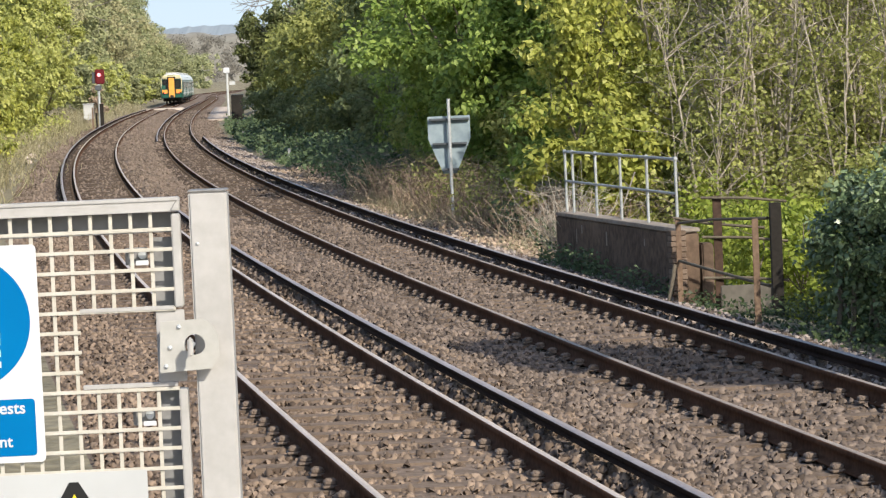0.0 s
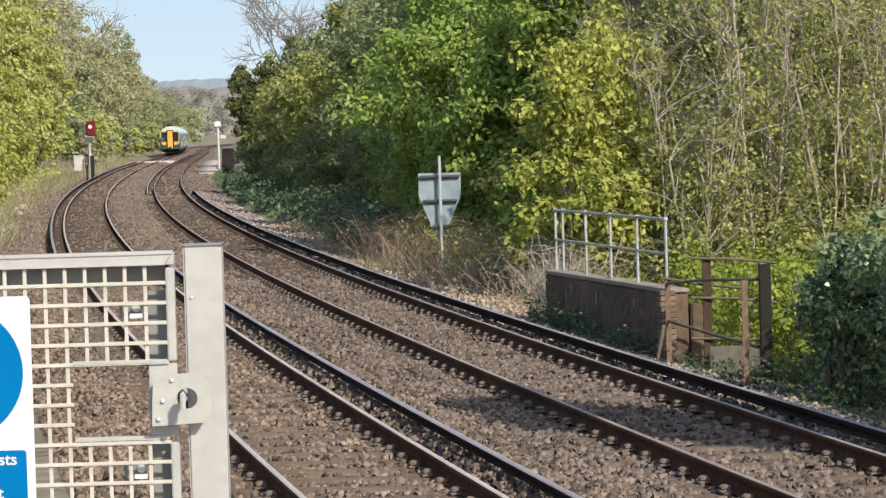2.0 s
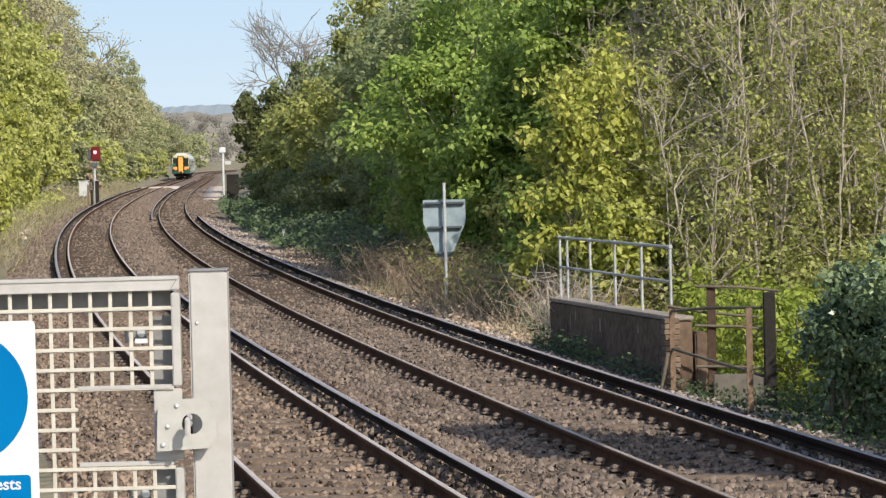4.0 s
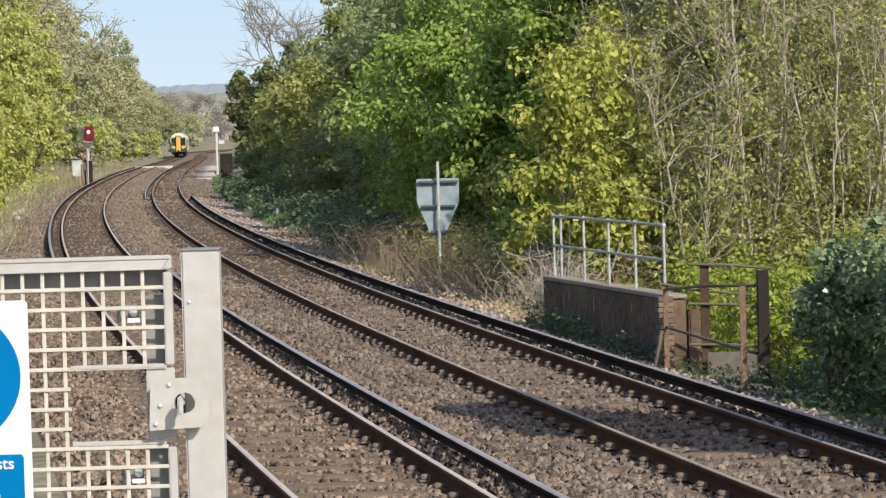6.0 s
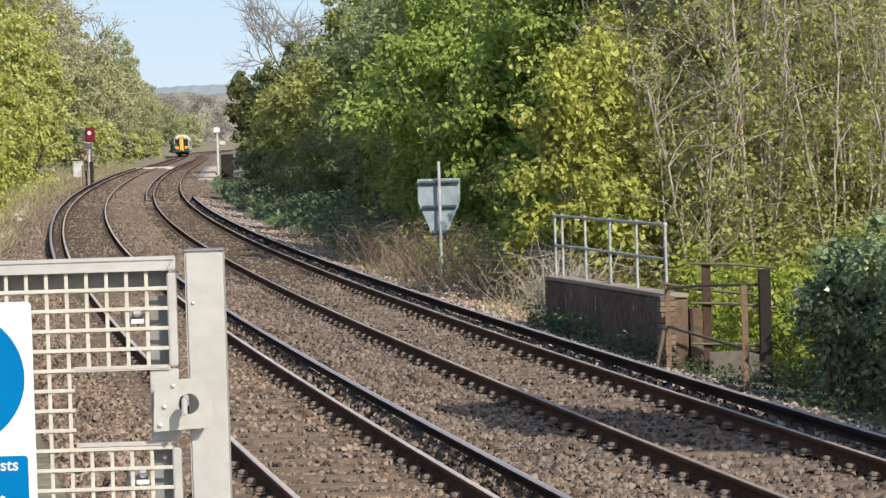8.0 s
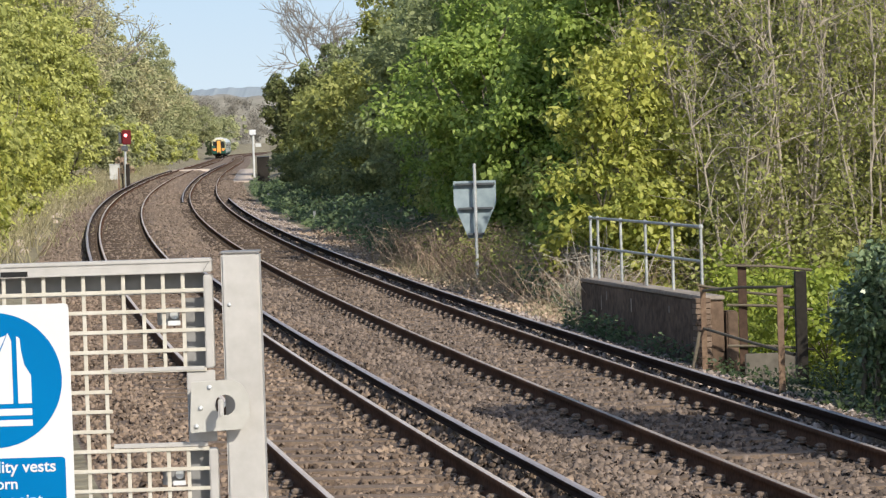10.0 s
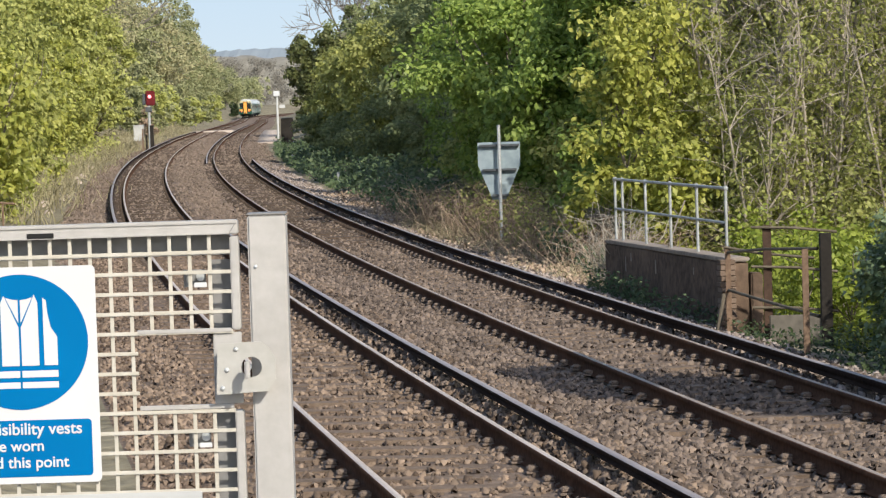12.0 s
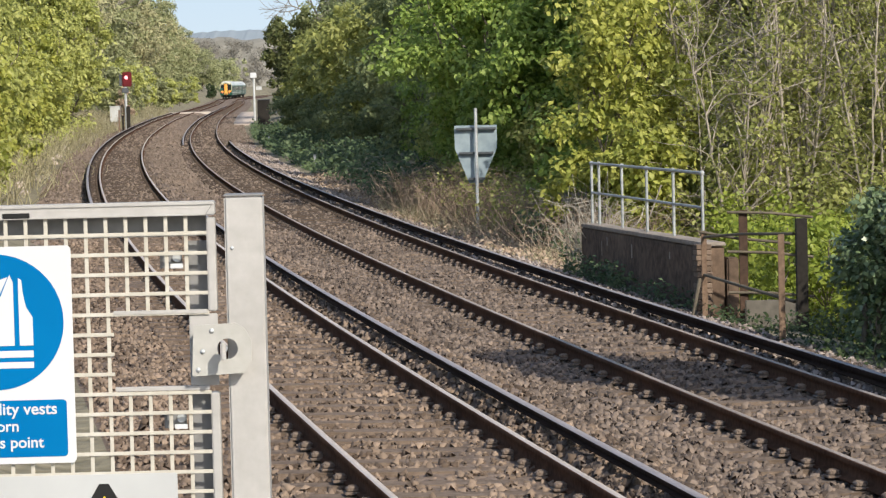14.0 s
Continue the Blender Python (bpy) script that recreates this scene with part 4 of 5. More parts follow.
    tagged(new("backdrop_hill", mesh_of("backdrop_hill", v, f, HILL, smooth=True)), "wooded ridge on the horizon with blue haze in its colour", "hill", kind="structure")


# ---- the gate at the platform end ----
TOP, FOOT = 2.476, 0.9

def build_platform():
    me = sweep([(-7.0, 0.0), (0.0, 0.0), (0.03, -0.04), (0.03, -0.22), (-0.25, -0.26), (-0.25, -1.5), (-7.0, -1.5)], -60, 8.0, -4.45, FOOT, 2, [CONCRETE], [0] * 7, "platform")
    bm = bmesh.new()
    bm.from_mesh(me)
    bmesh.ops.holes_fill(bm, edges=bm.edges)
    bm.to_mesh(me)
    bm.free()
    tagged(new("platform", me), "grey concrete station platform end", "platform", kind="structure")


def flat_text(name, body, width, mat, parent, at):
    cu = bpy.data.curves.new(name, "FONT")
    cu.body, cu.size, cu.extrude, cu.offset = body, 0.034, 0.0006, 0.0005
    tmp = bpy.data.objects.new(name, cu)
    scene.collection.objects.link(tmp)
    bpy.context.view_layer.update()
    me = bpy.data.meshes.new_from_object(tmp.evaluated_get(bpy.context.evaluated_depsgraph_get()))
    bpy.data.objects.remove(tmp)
    bpy.data.curves.remove(cu)
    co = np.zeros(len(me.vertices) * 3, np.float32)
    me.vertices.foreach_get("co", co)
    co = co.reshape(-1, 3)
    k = width / (co[:, 0].max() - co[:, 0].min())
    out = np.stack([(co[:, 0] - co[:, 0].min()) * k, -co[:, 2] * 1.0, co[:, 1] * max(k, 0.95)], -1).astype(np.float32)
    me.vertices.foreach_set("co", out.ravel())
    me.materials.clear()
    me.materials.append(mat)
    me.update()
    ob = child(name, me, parent, at)
    return ob


GATE_Y = 7.40


def build_gate():
    """Local x runs to the left as negative from the closing edge, z down from the top as negative from H."""
    H = TOP - FOOT
    gate = thing("platform_gate", (-0.524, GATE_Y, FOOT), "cream-painted steel mesh gate closed at the platform end", "gate")
    W = 1.15
    # angle-iron frame
    box("top_rail", (-W / 2, 0.0, H - 0.018), (W, 0.045, 0.036), CREAM, gate, 0.003)
    box("top_lip", (-W / 2 + 0.004, -0.0240, H - 0.005), (W - 0.012, 0.004, 0.009), CREAM, gate, 0.0015, "raised lip of the angle iron")
    box("top_bead", (-W / 2 - 0.006, -0.0235, H - 0.0335), (W - 0.034, 0.003, 0.005), CREAM, gate, 0.001, "weld bead along the mesh")
    rod("mitre_seam", [(-0.021, -0.0226, H - 0.032), (-0.003, -0.0226, H - 0.004)], 0.0011, GREYBACK, gate, 6, "dark mitre joint")
    box("label_plate", (-0.498, -0.024, H - 0.027), (0.068, 0.002, 0.014), SIGNBLACK, gate, 0.0005, "small dark maker's plate")
    box("closing_stile", (-0.011, 0.0, H - 0.160), (0.022, 0.045, 0.236), CREAM, gate, 0.003)
    box("closing_stile", (-0.011, 0.0, (H - 0.484 + 0.1) / 2), (0.022, 0.045, H - 0.484 - 0.1), CREAM, gate, 0.003)
    box("hinge_stile", (-W + 0.025, 0.0, H / 2 - 0.001), (0.05, 0.045, H - 0.09), CREAM, gate, 0.003)
    box("bottom_rail", (-W / 2, 0.0, 0.075), (W - 0.003, 0.045, 0.05), CREAM, gate, 0.003)
    box("back_flange", (-W / 2, 0.032, H - 0.062), (W - 0.05, 0.008, 0.056), GREYBACK, gate, 0.001, "grey steel flange behind the mesh")
    box("back_flange", (-0.049, 0.032, H - 0.190), (0.056, 0.008, 0.176), GREYBACK, gate, 0.001)
    box("back_flange", (-0.049, 0.032, (H - 0.484 + 0.1) / 2), (0.056, 0.008, H - 0.484 - 0.1), GREYBACK, gate, 0.001)
    # flat-bar mesh, open round the latch
    pitch, bar = 0.0503, 0.0095
    cut_l, cut_t, cut_b = -0.262, H - 0.278, H - 0.471
    cols = [-0.024 - pitch * k for k in range(1, 22)]
    rows = [H - 0.080 - pitch * k for k in range(30)]
    for k, x in enumerate(cols):
        spans = [(0.1, H - 0.036)] if x < cut_l + 0.004 else [(cut_t, H - 0.036), (0.1, cut_b)]
        for z0, z1 in spans:
            box("mesh_bar", (x, -0.012, (z0 + z1) / 2), (bar, 0.006, z1 - z0), MESHPAINT, gate, 0.001)
    for z in rows:
        if z < 0.12:
            continue
        x1 = cut_l if cut_b + 0.01 < z < cut_t - 0.01 else -0.020
        box("mesh_bar", ((x1 - W + 0.04) / 2, -0.0175, z), (x1 + W - 0.04, 0.005, bar), MESHPAINT, gate, 0.001)
    for z, b in ((cut_t, 0.010), (cut_b, 0.011)):
        box("mesh_edge", ((cut_l - 0.024) / 2, -0.014, z), (abs(cut_l) - 0.024, 0.014, b), CREAM, gate, 0.001)
    # fixings that show through the mesh
    for z in (H - 0.163, H - 0.57):
        box("fixing_clip", (-0.100, -0.004, z), (0.032, 0.006, 0.012), SIGNWHITE, gate, 0.001, "small white fixing clip")
        bm = bmesh.new()
        bmesh.ops.create_cone(bm, cap_ends=True, segments=16, radius1=0.012, radius2=0.011, depth=0.01, matrix=Matrix.Rotation(radians(90), 4, "X"))
        part("fixing_bolt", bm, GALV, gate, "", (-0.100, 0.012, z + 0.020))
        box("fixing_back", (-0.116, 0.02, z + 0.016), (0.056, 0.006, 0.044), GREYBACK, gate, 0.001)
    # latch plate with a round hole, holding the bolt
    zc = H - 0.372
    outline = [(-0.058, zc + 0.062), (0.048, zc + 0.066), (0.070, zc + 0.052), (0.086, zc + 0.022), (0.086, zc - 0.030), (0.066, zc - 0.060), (-0.062, zc - 0.066), (-0.064, zc - 0.060)]
    hole = ring(0.026, zc + 0.002, 0.026, 24)
    bm = bmesh.new()
    edges = []
    for loop in (outline, hole):
        vs = [bm.verts.new((x, 0, z)) for x, z in loop]
        edges += [bm.edges.new((vs[i], vs[(i + 1) % len(vs)])) for i in range(len(vs))]
    bmesh.ops.triangle_fill(bm, use_beauty=True, use_dissolve=False, edges=edges)
    faces = list(bm.faces)
    for v in [e for e in bmesh.ops.extrude_face_region(bm, geom=faces)["geom"] if isinstance(e, bmesh.types.BMVert)]:
        v.co.y += 0.006
    latch = part("latch_plate", bm, PLATE, gate, "cream latch plate with a round hole", (0, -0.062, 0))
    box("lock_plate", (-0.036, -0.010, (cut_t + cut_b) / 2), (0.072, 0.008, cut_t - cut_b - 0.012), CREAM, gate, 0.002, "flat cream lock plate")
    box("latch_bracket", (-0.036, -0.035, zc), (0.030, 0.046, 0.110), CREAM, gate, 0.002)
    box("latch_bolt", (0.019, -0.115, zc + 0.001), (0.013, 0.030, 0.046), CREAM, gate, 0.004, "worn cream bolt end")
    rod("bolt_shank", [(0.018, -0.110, zc), (0.018, -0.02, zc)], 0.0075, GALV, gate)
    for dx, dz in ((-0.012, 0.048), (-0.036, -0.004), (-0.048, -0.050)):
        bm = bmesh.new()
        bmesh.ops.create_uvsphere(bm, u_segments=10, v_segments=6, radius=0.0065)
        part("rivet", bm, GALV, latch, "", (dx, 0.0, zc + dz))
    # mandatory sign
    sign = thing("safety_sign", (-0.524, GATE_Y - 0.026, TOP), "white and blue mandatory safety sign fixed on the gate mesh", "sign")
    plate("board", rounded(-0.79, -0.652, -0.364, -0.103, 0.012), 0.003, SIGNWHITE, sign, (0, 0, 0))
    cx, cz = -0.558, -0.293
    plate("blue_disc", ring(cx, cz, 0.1715, 64), 0.0008, SIGNBLUE, sign, (0, -0.001, 0))
    k = 0.001423
    for sx in (-1, 1):
        side = [(cx + sx * a * k, cz + b * k) for a, b in ((2, -42), (33, -42), (33, 70), (27, 84), (2, 26))]
        plate("vest_half", side, 0.0006, SIGNWHITE, sign, (0, -0.0016, 0))
        neck = [(cx + sx * a * k, cz + b * k) for a, b in ((2, 34), (24, 80), (12, 76), (2, 75))]
        plate("collar", neck, 0.0006, SIGNWHITE, sign, (0, -0.0016, 0))
        sleeve = [(cx + sx * a * k, cz + b * k) for a, b in ((42, -42), (66, -42), (66, 8), (55, 26), (50, 50), (48, 74), (42, 78))]
        plate("sleeve", sleeve, 0.0006, SIGNWHITE, sign, (0, -0.0016, 0))
        for z0, z1 in ((-63, -51), (-82, -71)):
            plate("band", [(cx + sx * a * k, cz + b * k) for a, b in ((2, z0), (66, z0), (66, z1), (2, z1))], 0.0006, SIGNWHITE, sign, (0, -0.0016, 0))
    plate("text_panel", rounded(-0.772, -0.635, -0.385, -0.491, 0.010), 0.0008, SIGNBLUE, sign, (0, -0.001, 0))
    for words, w, z in (("High visibility vests", 0.319, -0.527), ("must be worn", 0.221, -0.569), ("beyond this point", 0.284, -0.611)):
        flat_text("text", words, w, SIGNWHITE, sign, (-0.729, -0.0016, z))
    # warning sign below
    warn = thing("warning_sign", (-0.524, GATE_Y - 0.026, TOP), "grey-white warning sign with a yellow triangle on the gate", "sign")
    plate("board", rounded(-0.66, -1.05, -0.112, -0.684, 0.006), 0.003, SIGNGREY, warn, (0, 0, 0))
    tx, tz = -0.298, -0.708
    plate("triangle_border", [(tx - 0.012, tz), (tx + 0.012, tz), (tx + 0.150, tz - 0.235), (tx + 0.14, tz - 0.25), (tx - 0.14, tz - 0.25), (tx - 0.150, tz - 0.235)], 0.0008, SIGNBLACK, warn, (0, -0.001, 0))
    plate("triangle_face", [(tx, tz - 0.030), (tx + 0.118, tz - 0.230), (tx - 0.118, tz - 0.230)], 0.0006, SIGNYELLOW, warn, (0, -0.0016, 0))
    # posts
    for x, name in ((-0.452, "gate_post"), (-0.524 - W - 0.06, "gate_post")):
        post = thing(name, (x, GATE_Y + 0.03, FOOT), "square cream steel gate post", "post", "gate posts")
        box("shaft", (0, 0, (TOP - FOOT + 0.01) / 2), (0.0965, 0.10, TOP - FOOT + 0.01), CREAM, post, 0.005)
        box("cap", (0, 0, TOP - FOOT + 0.012), (0.0985, 0.102, 0.004), GREYBACK, post, 0.001)
        if x > -0.5:
            bm = bmesh.new()
            bmesh.ops.create_uvsphere(bm, u_segments=8, v_segments=6, radius=0.005)
            part("screw", bm, GALV, post, "", (-0.030, -0.050, TOP - FOOT - 0.12))


# ---- lineside things ----
def build_board():
    x, y = 1.16, 61.6
    ob = thing("warning_board", (x, y, -0.46), "grey back of a tapered trackside warning board on a post", "railway sign")
    rod("post", [(0, 0, -0.2), (0, 0, 2.60)], 0.036, GALV, ob, 10)
    w, t, m, b = 0.45, 2.24, 1.76, 1.03
    plate("panel", [(-w, t), (-w, m), (-0.16, b), (0.12, b), (w * 0.98, m), (w * 0.98, t)], 0.025, BOARDBACK, ob, (0, 0.15, 0), "grey weathered metal panel")
    for z, half in ((t - 0.07, 0.42), (1.66, 0.36), (1.12, 0.17)):
        box("bracket", (0, 0.10, z), (2 * half, 0.09, 0.045), DARKSTEEL, ob, 0.004)


def from_bm_box(size, mat):
    bm = bmesh.new()
    add_box(bm, (0, 0, 0), size, 0.006, seg=1)
    return from_bm("brick", bm, mat)


def build_parapet():
    H0 = -0.75
    x, y = beside(41.5, 3.02)
    wall = thing("parapet_wall", (float(x), float(y), H0), "dark stained low concrete bridge parapet", "wall")
    wall.matrix_basis = pose(float(x), float(y), H0 - 0.05, -0.75, 0, heading(41.5))
    L, top = 8.3, 0.57 - H0
    box("body", (0.15, 0.2, (top - 0.07) / 2), (0.30, L - 0.4, top - 0.07), DARKWALL, wall, 0.02, "dark damp stained concrete")
    box("coping", (0.15, 0.17, top - 0.040), (0.325, L - 0.40, 0.055), CONCRETE, wall, 0.012, "pale weathered coping")
    box("pier_core", (-0.03, -L / 2 + 0.285, (top - 0.06) / 2), (0.18, 0.19, top - 0.07), DARKWALL, wall, 0.004, "dark mortar joints")
    course = from_bm_box((0.20, 0.21, 0.062), BRICK)
    z = 0.035
    while z < top - 0.06:
        child("brick", course, wall, (-0.03 + 0.008 * math.sin(z * 50), -L / 2 + 0.28, z))
        z += 0.072
    box("end_block", (0.40, -L / 2 + 0.5, (top - 0.22) / 2), (0.16, 0.3, top - 0.22), DARKWALL, wall, 0.02)
    for yy, dz, w, hh in ((0.5, 0.30, 0.07, 0.20), (2.2, 0.22, 0.05, 0.13), (2.6, 0.34, 0.04, 0.22), (-1.9, 0.26, 0.05, 0.10)):
        box("mortar_patch", (-0.001, yy, top - dz), (0.008, w, hh), CONCRETE, wall, 0.002, "pale mortar patch")
    rail = thing("handrail", (float(x), float(y), 0.57), "galvanised tubular handrail on the parapet", "railing")
    rail.matrix_basis = pose(float(x), float(y), 0.495, -0.38, 0, heading(41.5))
    ys = np.linspace(-3.2, 3.45, 5)
    for k, yy in enumerate(list(ys) + [4.0]):
        rod("upright", [(0.15, yy, -0.03), (0.15, yy, 0.93)], 0.021, RAILPAINT, rail)
        bm = bmesh.new()
        bmesh.ops.create_uvsphere(bm, u_segments=10, v_segments=8, radius=0.036)
        part("ball_joint", bm, RAILPAINT, rail, "", (0.15, yy, 0.93))
    rod("top_rail", [(0.15, -3.2, 0.93), (0.15, 4.0, 0.93)], 0.021, RAILPAINT, rail)
    rod("mid_rail", [(0.15, -3.2, 0.47), (0.15, 4.0, 0.47)], 0.019, RAILPAINT, rail)
    rod("brace", [(0.17, 0.4, 0.02), (0.75, 1.8, 0.62)], 0.012, BARK, rail)


def build_fence():
    fence = thing("lineside_fence", (0, 0, 0), "rusty angle-iron lineside fence with bent rails", "fence")
    P = {"a": (3.57, 37.3, 0.73, -0.62), "b": (4.05, 37.1, 1.02, -0.62), "c": (4.10, 33.6, 0.90, -0.62), "d": (4.76, 36.9, 0.91, -0.62)}
    for key, (x, y, top, bot) in P.items():
        w = {"a": 0.07, "b": 0.11, "c": 0.075, "d": 0.14}[key]
        bm = bmesh.new()
        add_box(bm, (0, 0, 0), (w, 0.02 if key != "d" else 0.14, top - bot), 0.004)
        if key != "d":
            add_box(bm, (w / 2 - 0.008, 0.04, 0), (0.016, 0.07, top - bot), 0.003)
        part("post", bm, DARKPOST if key == "d" else DARKRUST if key == "b" else RUSTFENCE, fence, "dark timber post" if key == "d" else "rusty steel post", (x, y, (top + bot) / 2))
    for a, za, b, zb in (("a", 0.68, "c", 0.90), ("a", 0.20, "c", 0.12), ("b", 1.0, "d", 0.92), ("b", 0.50, "d", 0.42), ("b", -0.02, "d", -0.08)):
        xa, ya = P[a][:2]
        xb, yb = P[b][:2]
        rod("fence_rail", [(xa - 0.2 * (a == "b"), ya, za), ((xa + xb) / 2, (ya + yb) / 2, (za + zb) / 2 + 0.02), (xb + 0.15, yb, zb)], 0.020, FENCERAIL, fence, 6)
    rod("fence_rail", [(3.52, 37.3, 0.75), (3.98, 37.2, 0.66), (4.62, 36.9, 0.60)], 0.020, FENCERAIL, fence, 6)
    rod("stay", [(3.30, 36.6, -0.55), (3.50, 37.2, 0.15)], 0.028, FENCERAIL, fence, 6)
    box("kick_board", (4.42, 36.9, -0.36), (0.76, 0.06, 0.50), DAMPCONC, fence, 0.01, "grey concrete gravel board")


def build_signal():
    x, y, z = on_bank(200, -4.62)
    sig = thing("colour_light_signal", (x, y, z), "trackside colour light signal showing red", "railway signal")
    hz = 3.25 - z
    rod("post", [(0, 0, -0.2), (0, 0, hz - 0.3)], 0.09, GALV, sig, 12)
    box("head", (0.12, 0, hz), (0.62, 0.30, 1.0), REDHOOD, sig, 0.06, "dark signal head")
    box("backboard", (-0.32, 0.1, hz - 0.05), (0.22, 0.2, 0.78), DARKSTEEL, sig, 0.03)
    bm = bmesh.new()
    bmesh.ops.create_uvsphere(bm, u_segments=20, v_segments=10, radius=0.12)
    bmesh.ops.scale(bm, vec=(1, 0.4, 1), verts=bm.verts)
    part("red_lens", bm, SIGNALRED, sig, "glowing red lens", (0.08, -0.17, hz + 0.12))
    box("ladder_box", (-0.02, -0.02, hz - 0.75), (0.42, 0.36, 0.34), DARKSTEEL, sig, 0.03)
    x, y, z = on_bank(216, -6.0)
    cab = thing("equipment_cabinet", (x, y, z), "pale grey trackside equipment cabinet", "cabinet")
    box("plinth", (0, 0, 0.15), (0.46, 0.42, 0.7), CONCRETE, cab, 0.02, "concrete plinth")
    box("body", (0, 0, 1.06), (0.72, 0.5, 1.12), CABGREY, cab, 0.03)
    box("roof", (0, 0, 1.65), (0.8, 0.58, 0.06), SIGNGREY, cab, 0.015)
    for yy, o, h, r, mat, lab in ((196, -4.35, 1.65, 0.12, DARKPOST, "dark square timber post"), (190, -4.5, 1.1, 0.06, DARKPOST, "thin dark stake"), (186, -4.6, 1.5, 0.05, RUSTFENCE, "thin rusty stake")):
        x, y, z = on_bank(yy, o)
        p = thing("stake", (x, y, z), lab + " beside the line", "post")
        box("shaft", (0, 0, h / 2 - 0.1), (2 * r, 2 * r, h + 0.2), mat, p, 0.01)


def build_far_post():
    x, y, z = on_bank(250, 4.3)
    post = thing("camera_post", (x, y, z), "white lineside post with a white box at its top", "post")
    top = 3.45 - z
    rod("shaft", [(0, 0, -0.2), (0, 0, top - 0.2)], 0.10, CABGREY, post, 10)
    box("head", (-0.03, 0, top), (0.52, 0.4, 0.46), SIGNWHITE, post, 0.04)
    box("bracket", (0.42, 0, top - 1.1), (0.5, 0.06, 0.3), CABGREY, post, 0.02)
    x, y, z = on_bank(209, 4.6)
    cab = thing("equipment_cabinet", (x, y, z), "black trackside equipment cabinet", "cabinet")
    box("body", (0.2, 0, 0.95), (0.85, 0.5, 1.9), DARKPOST, cab, 0.03)
    box("roof", (0.2, 0, 1.93), (0.92, 0.56, 0.06), DARKSTEEL, cab, 0.01)
    for yy, o in ((172, 4.3), (186, 4.9), (150, 4.0), (110, 4.2)):
        x, y, z = on_bank(yy, o)
        m = thing("marker_post", (x, y, z), "short white marker post on the verge", "post", "marker posts")
        box("shaft", (0, 0, 0.18), (0.10, 0.06, 0.56), SIGNGREY, m, 0.01)
    # pale walkway and boarded crossing
    for y0, y1, o0, o1, h in ((224, 330, 2.6, 4.2, 0.06), (312, 319, -5.2, -0.6, 0.24)):
        ys = np.linspace(y0, y1, 24)
        a, b = beside(ys, o0), beside(ys, o1)
        za = np.maximum(level(ys, o0), level(ys, o1)) + h
        top = np.concatenate([np.stack([a[0], a[1], za], -1), np.stack([b[0], b[1], za], -1)])
        v = np.concatenate([top, top - (0, 0, 0.5)])
        n = len(ys)
        i = np.arange(n - 1)
        f = np.concatenate([np.stack([i, i + n, i + n + 1, i + 1], -1), np.stack([i, i + 1, i + 1 + 2 * n, i + 2 * n], -1), np.stack([i + n + 2 * n, i + n + 1 + 2 * n, i + n + 1, i + n], -1), np.array([[0, 2 * n, 3 * n, n]])])
        tagged(new("walkway" if y1 > 325 else "foot_crossing", mesh_of("walkway", v, f, PALE)), "pale gravel walkway beside the line" if y1 > 325 else "pale boarded crossing over the track", "path", kind="structure")
    rng = random.Random(8)
    for k in range(16):
        x, y, z = on_bank(rng.uniform(80, 180), rng.uniform(-6.4, -5.7))
        s = thing("chalk_lump", (x, y, z), "pale chalk lump on the verge edge", "stone", "chalk lumps")
        bm = bmesh.new()
        bmesh.ops.create_icosphere(bm, subdivisions=2, radius=rng.uniform(0.10, 0.22))
        for v in bm.verts:
            v.co *= 1 + 0.3 * noise.noise(v.co * 6 + Vector((k, 0, 0)))
            v.co.z *= 0.7
        part("lump", bm, PALE, s, "", (0, 0, 0.05))
    # bent pipe rail on the near outer verge
    x, y, z = on_bank(72, -7.2)
    pipe = thing("pipe_rail", (x, y, z), "rusty low pipe rail on the verge", "railing")
    rod("bar", [(-1.6, 0, 0.55), (0.2, 0, 0.55), (0.7, 0, 0.5)], 0.03, RUSTFENCE, pipe, 8)
    for dx in (-1.2, 0.4):
        rod("leg", [(dx, 0, -0.2), (dx, 0, 0.55)], 0.025, RUSTFENCE, pipe, 8)


# ---- train ----
CAR = 20.0


def body_section():
    pts = [(-1.36, 0.75), (-1.40, 1.2), (-1.40, 2.2), (-1.34, 2.95), (-1.20, 3.35), (-0.85, 3.66), (-0.4, 3.80), (0.4, 3.80), (0.85, 3.66), (1.20, 3.35), (1.34, 2.95), (1.40, 2.2), (1.40, 1.2), (1.36, 0.75)]
    return pts


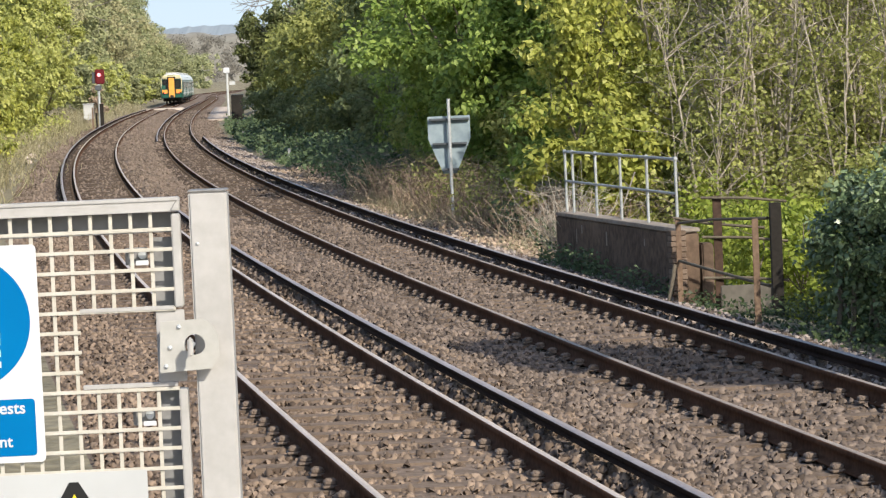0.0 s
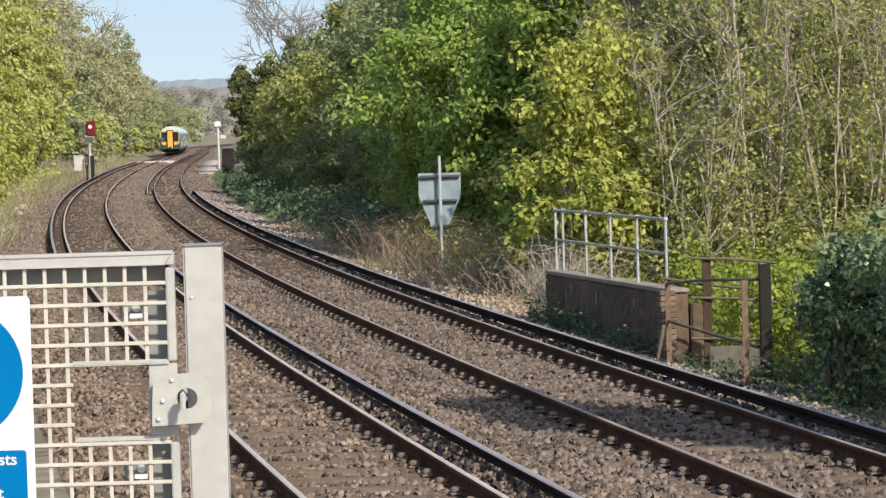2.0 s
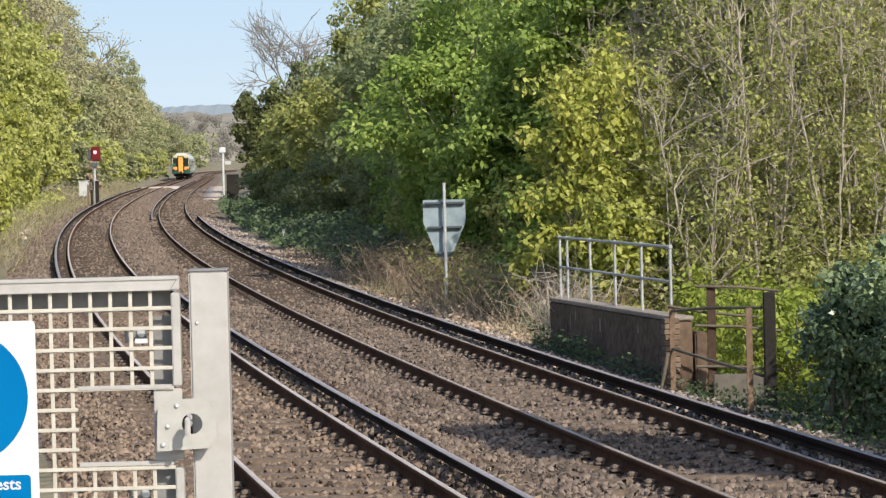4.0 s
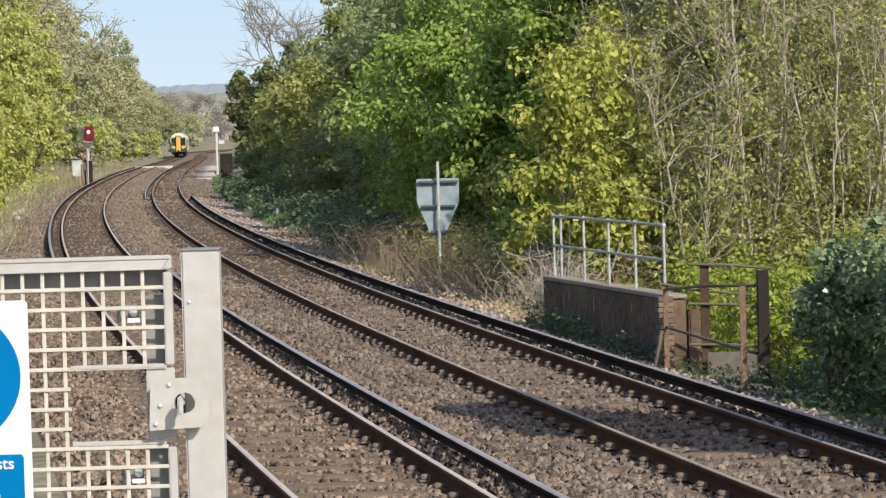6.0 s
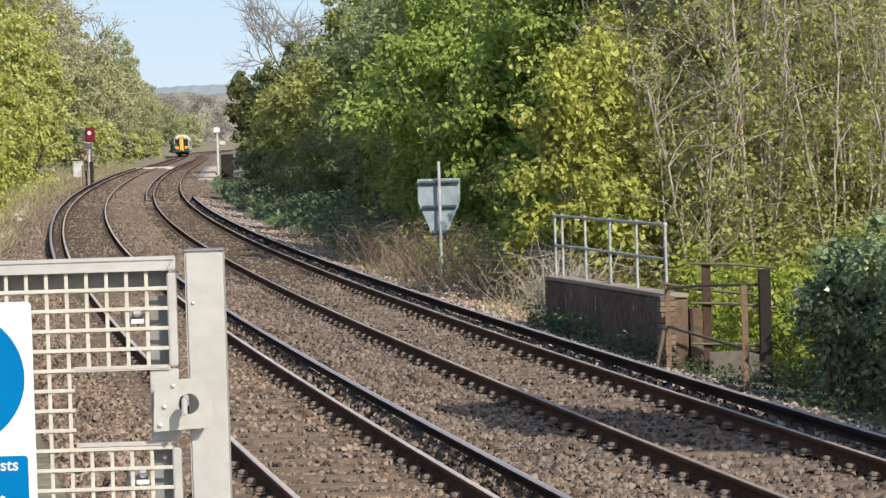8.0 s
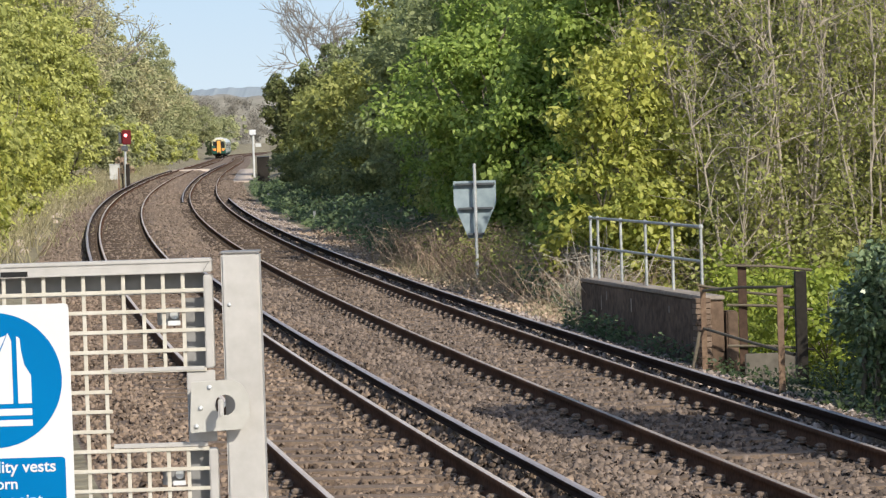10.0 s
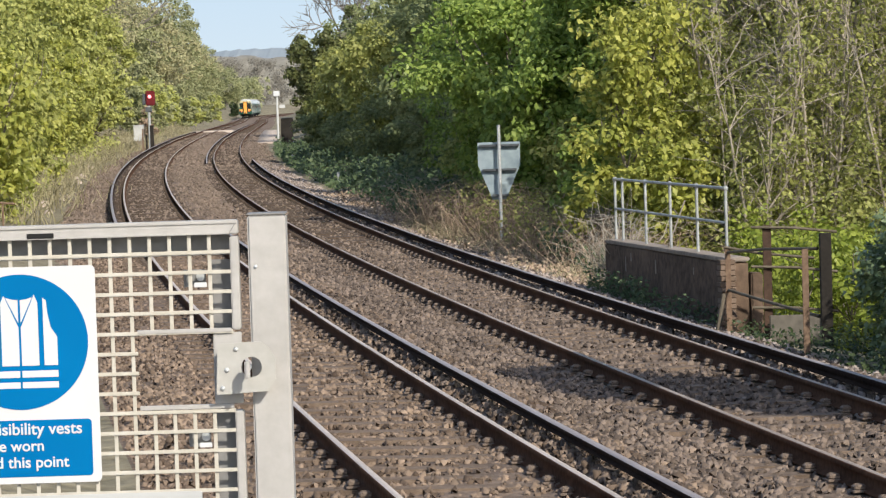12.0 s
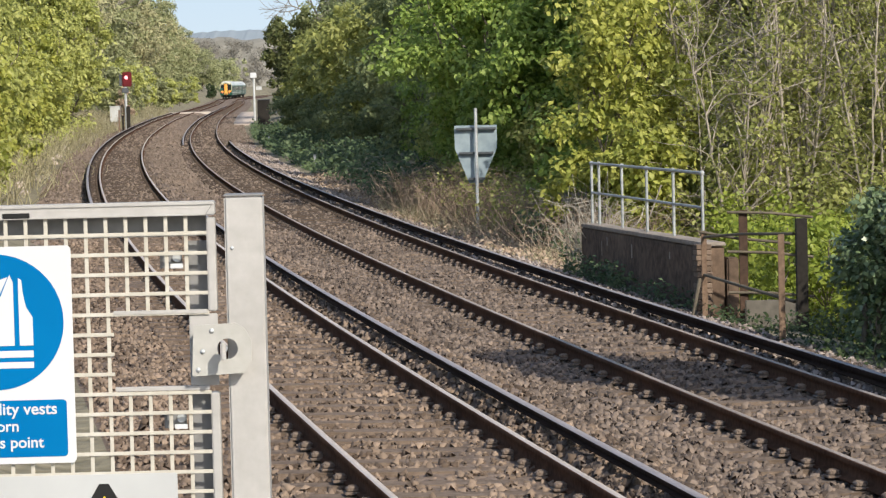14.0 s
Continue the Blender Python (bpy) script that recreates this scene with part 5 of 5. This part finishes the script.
def build_carriage(train, rear):
    """Origin at rail level under the end that faces back; the length runs along +y."""
    car = child("carriage", None, train, label="green and white electric train carriage")
    sec = np.array(body_section())
    n = len(sec)
    rings_y = [0.0, 0.5, 1.2, 19.4] if rear else [0.15, 0.4, 1.2, 19.4]
    v = []
    for k, y in enumerate(rings_y):
        s = sec.copy()
        if rear and k == 0:
            s = s * (0.93, 1.0)
            s[:, 1] = np.where(s[:, 1] > 3.2, s[:, 1] - 0.16, s[:, 1])
        v.append(np.stack([s[:, 0], np.full(n, y) + (np.maximum(s[:, 1] - 2.2, 0) * 0.25 if rear and k == 0 else 0), s[:, 1]], -1))
    v = np.concatenate(v)
    faces, slots = [], []
    for k in range(len(rings_y) - 1):
        for i in range(n):
            j = (i + 1) % n
            faces.append((k * n + i, k * n + j, (k + 1) * n + j, (k + 1) * n + i))
            zmid = (sec[i, 1] + sec[j, 1]) / 2
            slots.append(1 if zmid > 3.0 else 0)
    bm = bmesh.new()
    bv = [bm.verts.new(p) for p in v]
    for f, s in zip(faces, slots):
        bm.faces.new([bv[i] for i in f]).material_index = s
    bm.faces.new(bv[:n][::-1]).material_index = 0
    bm.faces.new(bv[-n:]).material_index = 0
    me = from_bm("body", bm, [T_GREEN, T_WHITE])
    child("body", me, car)
    for sx in (-1, 1):
        for k in range(7):
            y = 3.0 + k * 2.25
            if k in (2, 5):
                box("door", (sx * 1.402, y, 1.9), (0.04, 1.3, 1.95), T_WHITE, car, 0.02, "pale sliding door")
                box("door_window", (sx * 1.424, y, 2.3), (0.02, 0.9, 0.8), T_BLACK, car, 0.01)
            else:
                box("window", (sx * 1.398, y, 2.25), (0.03, 1.75, 0.85), T_BLACK, car, 0.03)
        box("stripe", (sx * 1.40, 10, 1.28), (0.02, 18.6, 0.12), T_WHITE, car, 0.004)
    for y in (3.2, 16.4):
        bm = bmesh.new()
        add_box(bm, (0, 0, 0.55), (2.3, 3.2, 0.35), 0.05)
        for dy in (-1.3, 1.3):
            for sx in (-0.75, 0.75):
                bmesh.ops.create_cone(bm, cap_ends=True, segments=18, radius1=0.42, radius2=0.42, depth=0.13, matrix=Matrix.Translation((sx, dy, 0.42)) @ Matrix.Rotation(radians(90), 4, "Y"))
        part("bogie", bm, T_UNDER, car, "dark bogie with wheels", (0, y, 0))
    box("underframe", (0, 9.8, 0.68), (2.3, 8.4, 0.5), T_UNDER, car, 0.03)
    box("roof_unit", (0, 6.0, 3.86), (1.5, 3.0, 0.16), CABGREY, car, 0.04)
    box("roof_unit", (0, 14.0, 3.86), (1.5, 3.0, 0.16), CABGREY, car, 0.04)
    if rear:
        box("gangway_door", (0, -0.10, 2.05), (0.70, 0.34, 2.45), T_YELLOW, car, 0.05, "yellow end gangway door")
        box("gangway_frame", (0, -0.02, 2.1), (1.02, 0.16, 2.62), T_BLACK, car, 0.04)
        for sx in (-1, 1):
            box("windscreen", (sx * 0.82, 0.10, 2.45), (0.62, 0.12, 1.15), T_BLACK, car, 0.05, "black cab windscreen")
            box("yellow_panel", (sx * 0.86, -0.03, 1.58), (0.66, 0.14, 0.46), T_YELLOW, car, 0.04)
            box("lamp_cluster", (sx * 0.98, -0.09, 1.42), (0.30, 0.10, 0.18), T_UNDER, car, 0.03)
            bm = bmesh.new()
            bmesh.ops.create_uvsphere(bm, u_segments=12, v_segments=8, radius=0.08)
            part("tail_lamp", bm, TAILRED, car, "lit red tail lamp", (sx * 0.86, -0.14, 1.42))
            box("skirt", (sx * 0.78, -0.02, 1.02), (0.95, 0.18, 0.42), T_GREEN, car, 0.04)
        box("coupler", (0, -0.30, 0.95), (0.42, 0.6, 0.4), T_UNDER, car, 0.06, "dark coupler")
        box("end_dome", (0, 0.14, 3.36), (2.3, 0.34, 0.44), T_CREAM, car, 0.1, "pale yellow cab roof dome")
        for sx in (-1, 1):
            box("corner_pillar", (sx * 1.25, 0.08, 2.4), (0.11, 0.2, 1.7), T_CREAM, car, 0.05, "pale corner pillar")
    return car


def train_pose(y):
    """The pose of a carriage whose rear end is at the distance y along the outer track."""
    a, b = beside(y + 3.2, OFF_L), beside(y + 16.4, OFF_L)
    turn = -math.degrees(math.atan2(float(b[0] - a[0]), float(b[1] - a[1])))
    end = Matrix.Rotation(radians(turn), 4, "Z")
    at = Vector((float(a[0]), float(a[1]), float(fall(y)))) - end.to_3x3() @ Vector((0, 3.2, 0))
    return Matrix.Translation(at) @ end


def rear_at(t):
    return 365.0 + 21.4 * t


train = thing("passenger_train", (0, 0, 0), "green and white electric train with a yellow end, moving away", "train")
cars = [build_carriage(train, k == 0) for k in range(4)]
build_platform()
build_gate()
build_board()
build_parapet()
build_fence()
build_signal()
build_far_post()
build_right_bank()
build_left_bank()
build_distance()


def motions():
    times = [0.5 * k for k in range(29)]
    walk(train, [(t, train_pose(rear_at(t))) for t in times])
    for k, car in enumerate(cars):
        walk(car, [(t, train_pose(rear_at(t)).inverted() @ train_pose(rear_at(t) + k * CAR)) for t in times])


motions()
